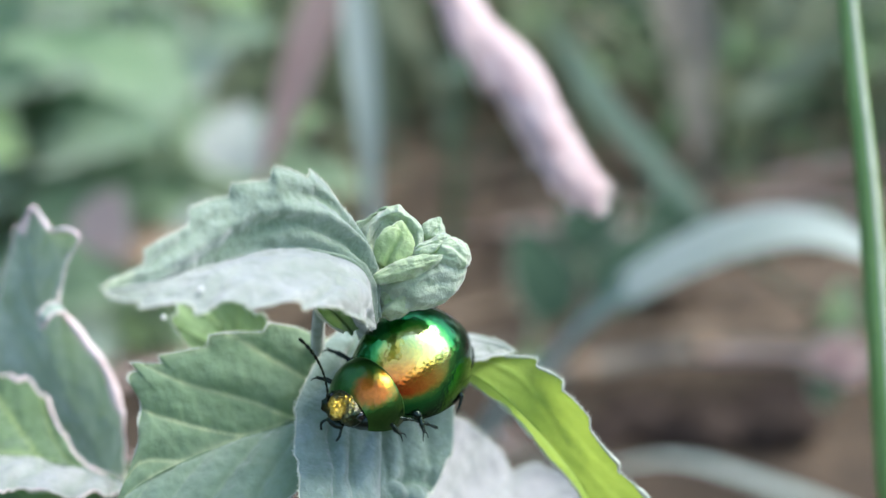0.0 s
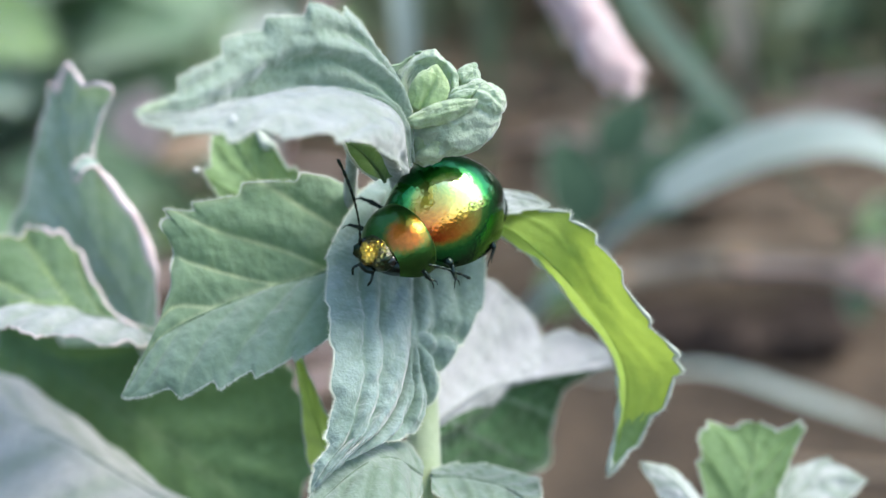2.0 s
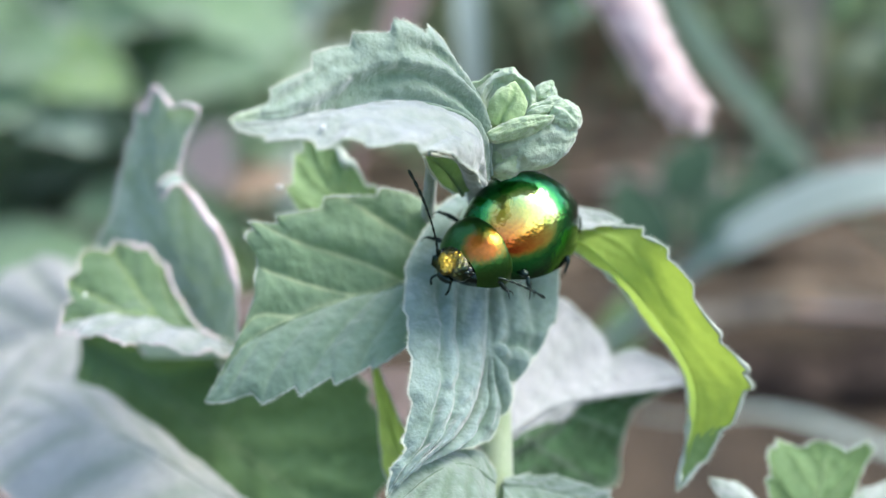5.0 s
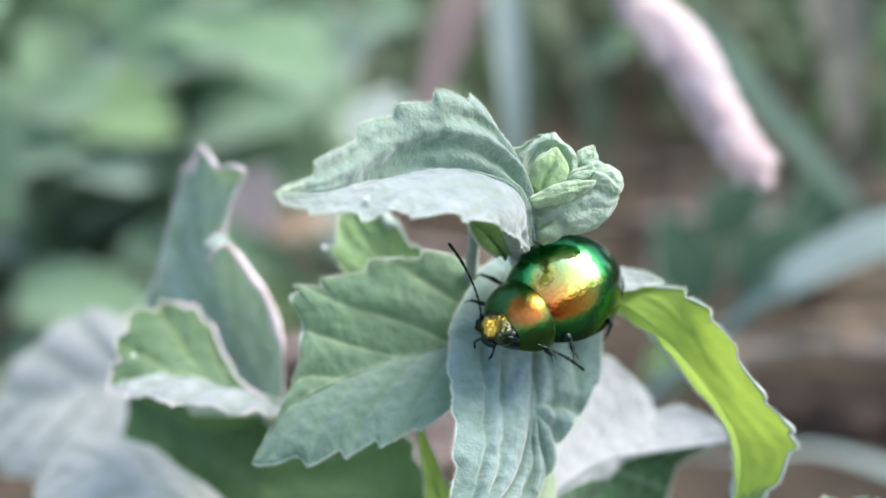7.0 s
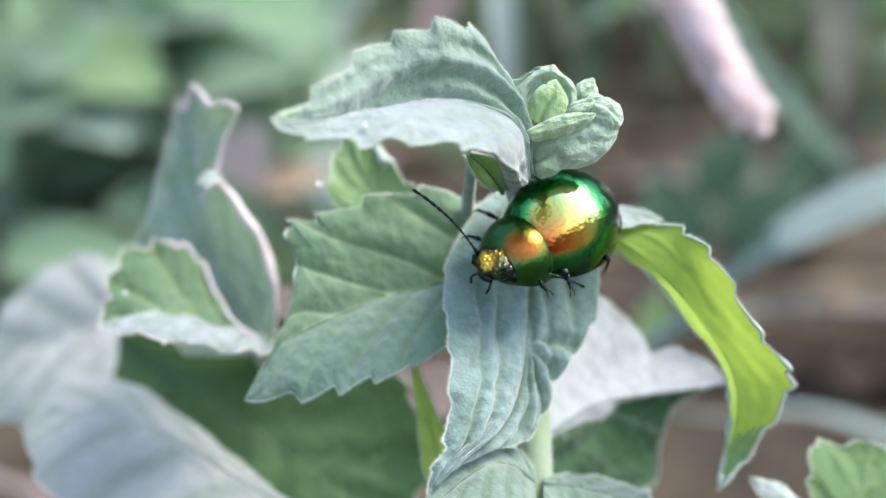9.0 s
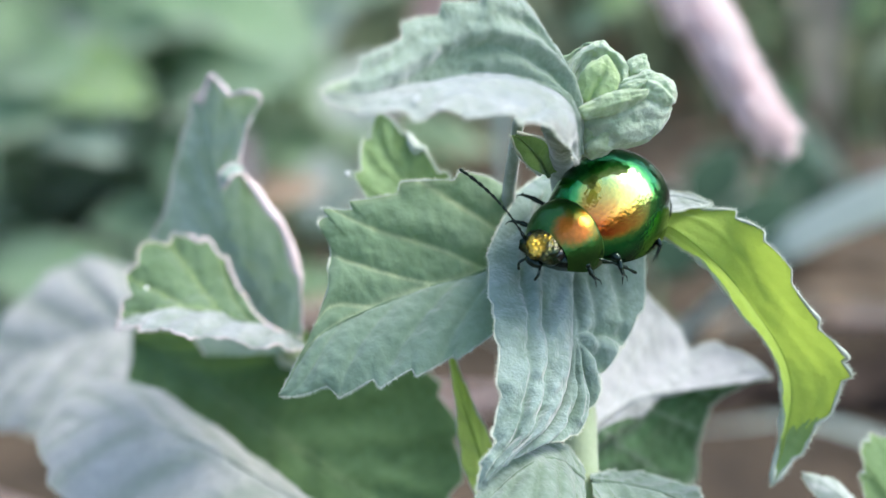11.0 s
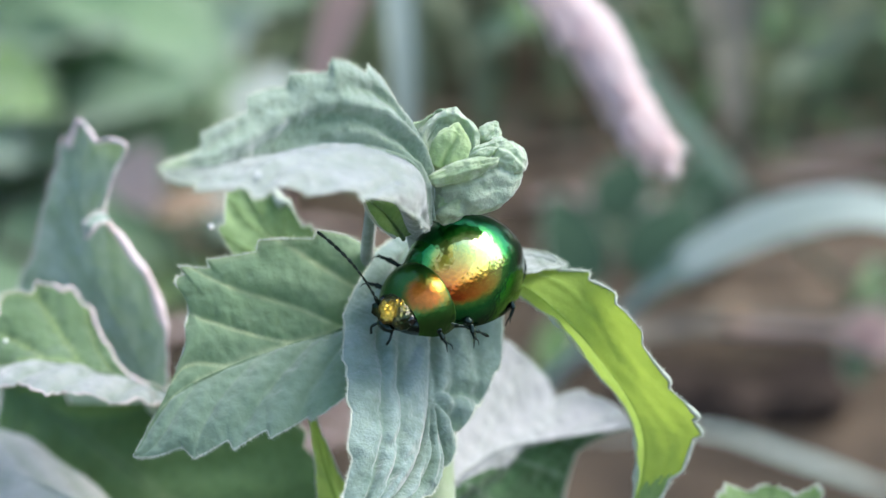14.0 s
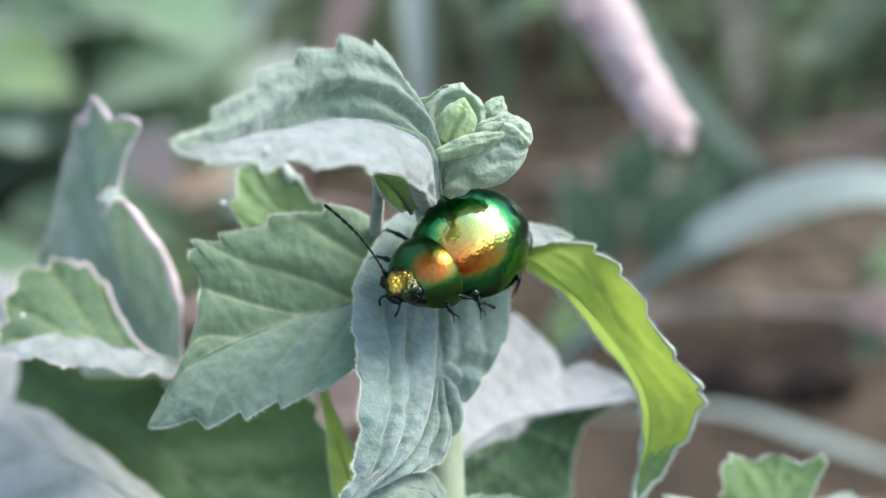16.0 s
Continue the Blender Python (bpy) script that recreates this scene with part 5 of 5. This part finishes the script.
build_far_herb((-60, 300, 0), [((-59.4, 215.1, 63.3), (0.200, -0.171, 0.701), 16, 14, PINK_STRAW), ((-56.4, 224.2, 59.2), (0.800, -0.085, 0.350), 18, 10, STRAW)], "withered pinkish herb among the green ones")


# Added dark lump with small bits round it, imitating a shadowed gap in the litter.
def build_shade_lump(place, size, seed):
    bm = bmesh.new()
    bmesh.ops.create_icosphere(bm, subdivisions=3, radius=1.0)
    for v in bm.verts:
        n = 1 + 0.35 * noise.noise(v.co * 1.4 + Vector((seed, 0, 0))) + 0.15 * noise.noise(v.co * 4)
        v.co = Vector((v.co.x * size * 1.5, v.co.y * size, v.co.z * size * 0.7)) * n * MM
    ob = part("shade_lump", bm, LITTER_SHADE, None)
    ob.location = (place[0] * MM, place[1] * MM, size * 0.35 * MM)
    tagged(ob, "dark lump standing in for shade under the litter", "soil", "clods on the soil")
    rnd = random.Random(seed + 40)
    for _ in range(5):
        cr = bmesh.new()
        bmesh.ops.create_icosphere(cr, subdivisions=2, radius=1.0)
        az, r = rnd.uniform(0, math.tau), size * rnd.uniform(0.12, 0.28)
        at = Vector((math.cos(az) * size * 1.5, math.sin(az) * size, -size * 0.25))
        for v in cr.verts:
            v.co = (at + v.co * r * (1 + 0.4 * noise.noise(v.co * 1.5 + at))) * MM
        part("shade_crumb", cr, LITTER_SHADE, ob)


# Lumps put where only shade lies between and under the litter.
for k, (place, size) in enumerate((((66.50, 254.90, 0.00), 8), ((80.60, 249.10, 0.00), 8.5), ((105.80, 266.30, 0.00), 7), ((87.80, 357.80, 0.00), 11), ((96.80, 250.50, 0.00), 9), ((53.90, 249.10, 0.00), 5))):
    build_shade_lump(place, size, k)


def build_fallen_stalk():
    path = spline([(37.70, 279.20, 4.00), (86.80, 288.55, 7.00), (135.90, 285.90, 4.00)], 30)
    ob = part("fallen_stalk", tube(bmesh.new(), path, [3.2 * (1 - 0.2 * i / 30) + (0.5 if i % 11 == 5 else 0) for i in range(31)], 10, 0.7), GREY_STRAW, None)
    tagged(ob, "thick grey-brown dry stalk lying on the soil", "litter")
    for t in (5, 16, 27):
        part("node_sheath", tube(bmesh.new(), path[t - 1:t + 2], [3.3, 3.9, 3.2], 10, 0.7), STRAW, ob, "darker joint of the stalk")


build_fallen_stalk()


def build_shrub():
    rnd = random.Random(9)
    shrub = thing("shrub", "dense leafy green shrub round the clearing", "shrub", (0, 0, 0), "shrubs round the clearing")
    wood = bmesh.new()
    crown = bmesh.new()
    for k in range(16):
        az, out = rnd.uniform(0, math.tau), rnd.uniform(120, 480)
        tip = Vector((math.cos(az) * out, math.sin(az) * out, rnd.uniform(500, 1150)))
        path = spline([(rnd.uniform(-40, 40), rnd.uniform(-40, 40), -10), tuple(tip * 0.45 + Vector((0, 0, 90))), tuple(tip)], 12)
        tube(wood, path, taper(9, 2, 12), 6)
        for _ in range(190):
            p = path[rnd.randrange(2, 13)] + Vector((rnd.gauss(0, 95), rnd.gauss(0, 95), rnd.gauss(0, 80)))
            p.z = max(p.z, 30)
            d = Vector((rnd.gauss(0, 1), rnd.gauss(0, 1), rnd.gauss(0.1, 0.6))).normalized()
            s = d.cross(Vector((rnd.gauss(0, 1), rnd.gauss(0, 1), rnd.gauss(0, 1)))).normalized()
            f = d.cross(s)
            ln, w = rnd.uniform(35, 75), rnd.uniform(12, 24)
            v = [crown.verts.new(q * MM) for q in (p, p + d * ln * 0.4 + s * w + f * 5, p + d * ln, p + d * ln * 0.4 - s * w + f * 5, p + d * ln * 0.45 - f * 3)]
            for a, b in ((0, 1), (1, 2), (2, 3), (3, 0)):
                crown.faces.new((v[a], v[b], v[4]))
    part("branches", wood, BARK, shrub)
    part("crown", crown, HERB, shrub, "many small green leaves")
    return shrub


first_shrub = build_shrub()
first_shrub.matrix_basis = pose(-1.4, 1.9, 0, 0, 0, 20)
for k, (x, y, s) in enumerate(((-0.4, 2.6, 100), (0.7, 2.4, 40), (1.6, 1.7, 200), (-1.7, 0.6, 300), (4.8, 0.3, 150), (-1.4, -0.7, 80), (4.6, -1.8, 10), (-0.7, -4.3, 250), (1.5, -4.9, 330), (-1.6, 1.3, 60), (3.9, 1.6, 95), (3.5, -3.9, 190), (-2.6, -2.9, 140), (4.9, -0.75, 270), (-1.8, -0.05, 20), (0.1, 3.1, 170), (-1.0, 2.5, 280))):
    copy_thing(first_shrub, pose(x, y, 0, 0, 0, s))


def build_tree():
    rnd = random.Random(12)
    tree = thing("tree", "tall dense leafy tree at the edge of the clearing", "tree", (0, 0, 0), "trees at the edge of the clearing")
    part("trunk", tube(bmesh.new(), spline([(0, 0, -30), (60, 30, 2200), (-40, 0, 6200)], 20), taper(150, 30, 20), 12), BARK, tree, "brown bark")
    wood, crown = bmesh.new(), bmesh.new()
    for k in range(34):
        az, z = k * 2.4, 500 + 5600 * k / 34
        out = rnd.uniform(0.7, 1.1) * (1700 if z < 4500 else 1700 - 0.65 * (z - 4500))
        path = spline([(0, 0, z), (math.cos(az) * out * 0.5, math.sin(az) * out * 0.5, z + 260), (math.cos(az) * out, math.sin(az) * out, z + 180)], 10)
        tube(wood, path, taper(42, 8, 10), 6)
        for _ in range(230):
            p = path[rnd.randrange(2, 11)] + Vector((rnd.gauss(0, 260), rnd.gauss(0, 260), rnd.gauss(0, 210)))
            d = Vector((rnd.gauss(0, 1), rnd.gauss(0, 1), rnd.gauss(-0.2, 0.6))).normalized()
            w = d.cross(Vector((rnd.gauss(0, 1), rnd.gauss(0, 1), rnd.gauss(0, 1)))).normalized()
            ln = rnd.uniform(110, 210)
            v = [crown.verts.new(q * MM) for q in (p, p + d * ln * 0.4 + w * ln * 0.33, p + d * ln, p + d * ln * 0.4 - w * ln * 0.33)]
            crown.faces.new((v[0], v[1], v[2]))
            crown.faces.new((v[0], v[2], v[3]))
    part("limbs", wood, BARK, tree)
    part("crown", crown, HERB, tree, "crown of many dark green leaves")
    return tree


first_tree = build_tree()
first_tree.matrix_basis = pose(-0.6, 5.0, 0)
for x, y, turn in ((2.4, 5.4, 70), (-3.4, 4.2, 150), (0.9, 7.2, 20), (-2.2, 7.4, 110)):
    copy_thing(first_tree, pose(x, y, 0, 0, 0, turn))


def motions():
    """The antennae grope about and two legs shift; the turns are about each limb's root."""
    walk(limbs["antenna", -1], [(t, pose(0.00345, -0.00075, 0.00095, 0, ry, rz)) for t, ry, rz in (
        (0.0, -71, -16), (0.5, -70, -52), (1.0, -71, -69), (1.5, -76, -51), (2.5, -69, -104), (3.5, -66, -92), (4.0, -63, -85), (6.5, -62, -84),
        (7.0, -67, -61), (7.5, -67, -26), (8.0, -58, -50), (8.5, -49, -75), (9.0, -41, -62), (9.2, -46, -69), (11.5, -40, -62), (12.0, -39, -60),
        (12.5, -43, -67), (13.0, -43, -66), (14.0, -48, -61), (14.5, -45, -68), (15.5, -43, -67), (16.0, -44, -67)
    )])
    walk(limbs["antenna", 1], [(t, pose(0.00345, 0.00075, 0.00095, 0, ry, rz)) for t, ry, rz in ((0.0, 20, 150), (4.0, 20, 145), (7.0, 28, 140), (9.0, 20, 150), (16.0, 20, 150))])
    walk(limbs["front", 1], [(t, pose(0.002, 0.0013, 0.0003, 0, 0, rz)) for t, rz in ((0.0, 14), (4.0, 14), (9.0, 8), (11.5, -6), (16.0, -6))])
    walk(limbs["hind", 1], [(t, pose(-0.0014, 0.0019, 0.0002, 0, 0, rz)) for t, rz in ((0.0, 10), (4.0, 6), (7.0, 0), (7.5, -10), (8.0, 0), (16.0, 4))])

    # seed head and arched blade sway
    walk(plume, [(t, pose(x * MM, 0, z * MM)) for t, x, z in ((0.0, 0.8, -0.1), (1.5, 0.7, -0.2), (2.5, 0.3, 0.1), (3.5, 0.3, -0.4), (4.0, 0.3, -0.5), (6.5, 1.7, -0.7), (7.5, 2.8, -1.5), (8.5, 2.4, -1.1), (9.0, 2.6, -1.0), (11.5, 3.1, -3.6), (12.0, 2.2, -1.8), (12.5, 2.7, -1.5), (13.5, 3.6, -2.2), (14.5, 2.9, -1.4), (16.0, 3.4, -1.4))])
    walk(arched_grass, [(t, pose(x * MM, 0, z * MM)) for t, x, z in ((0.0, 0, 2.0), (2.0, 0, 1.0), (4.0, 0, 0), (6.5, 1.5, -0.3), (9.0, 2.5, -0.5), (11.5, 3.0, -0.5), (16.0, 3.3, -0.5))])


motions()
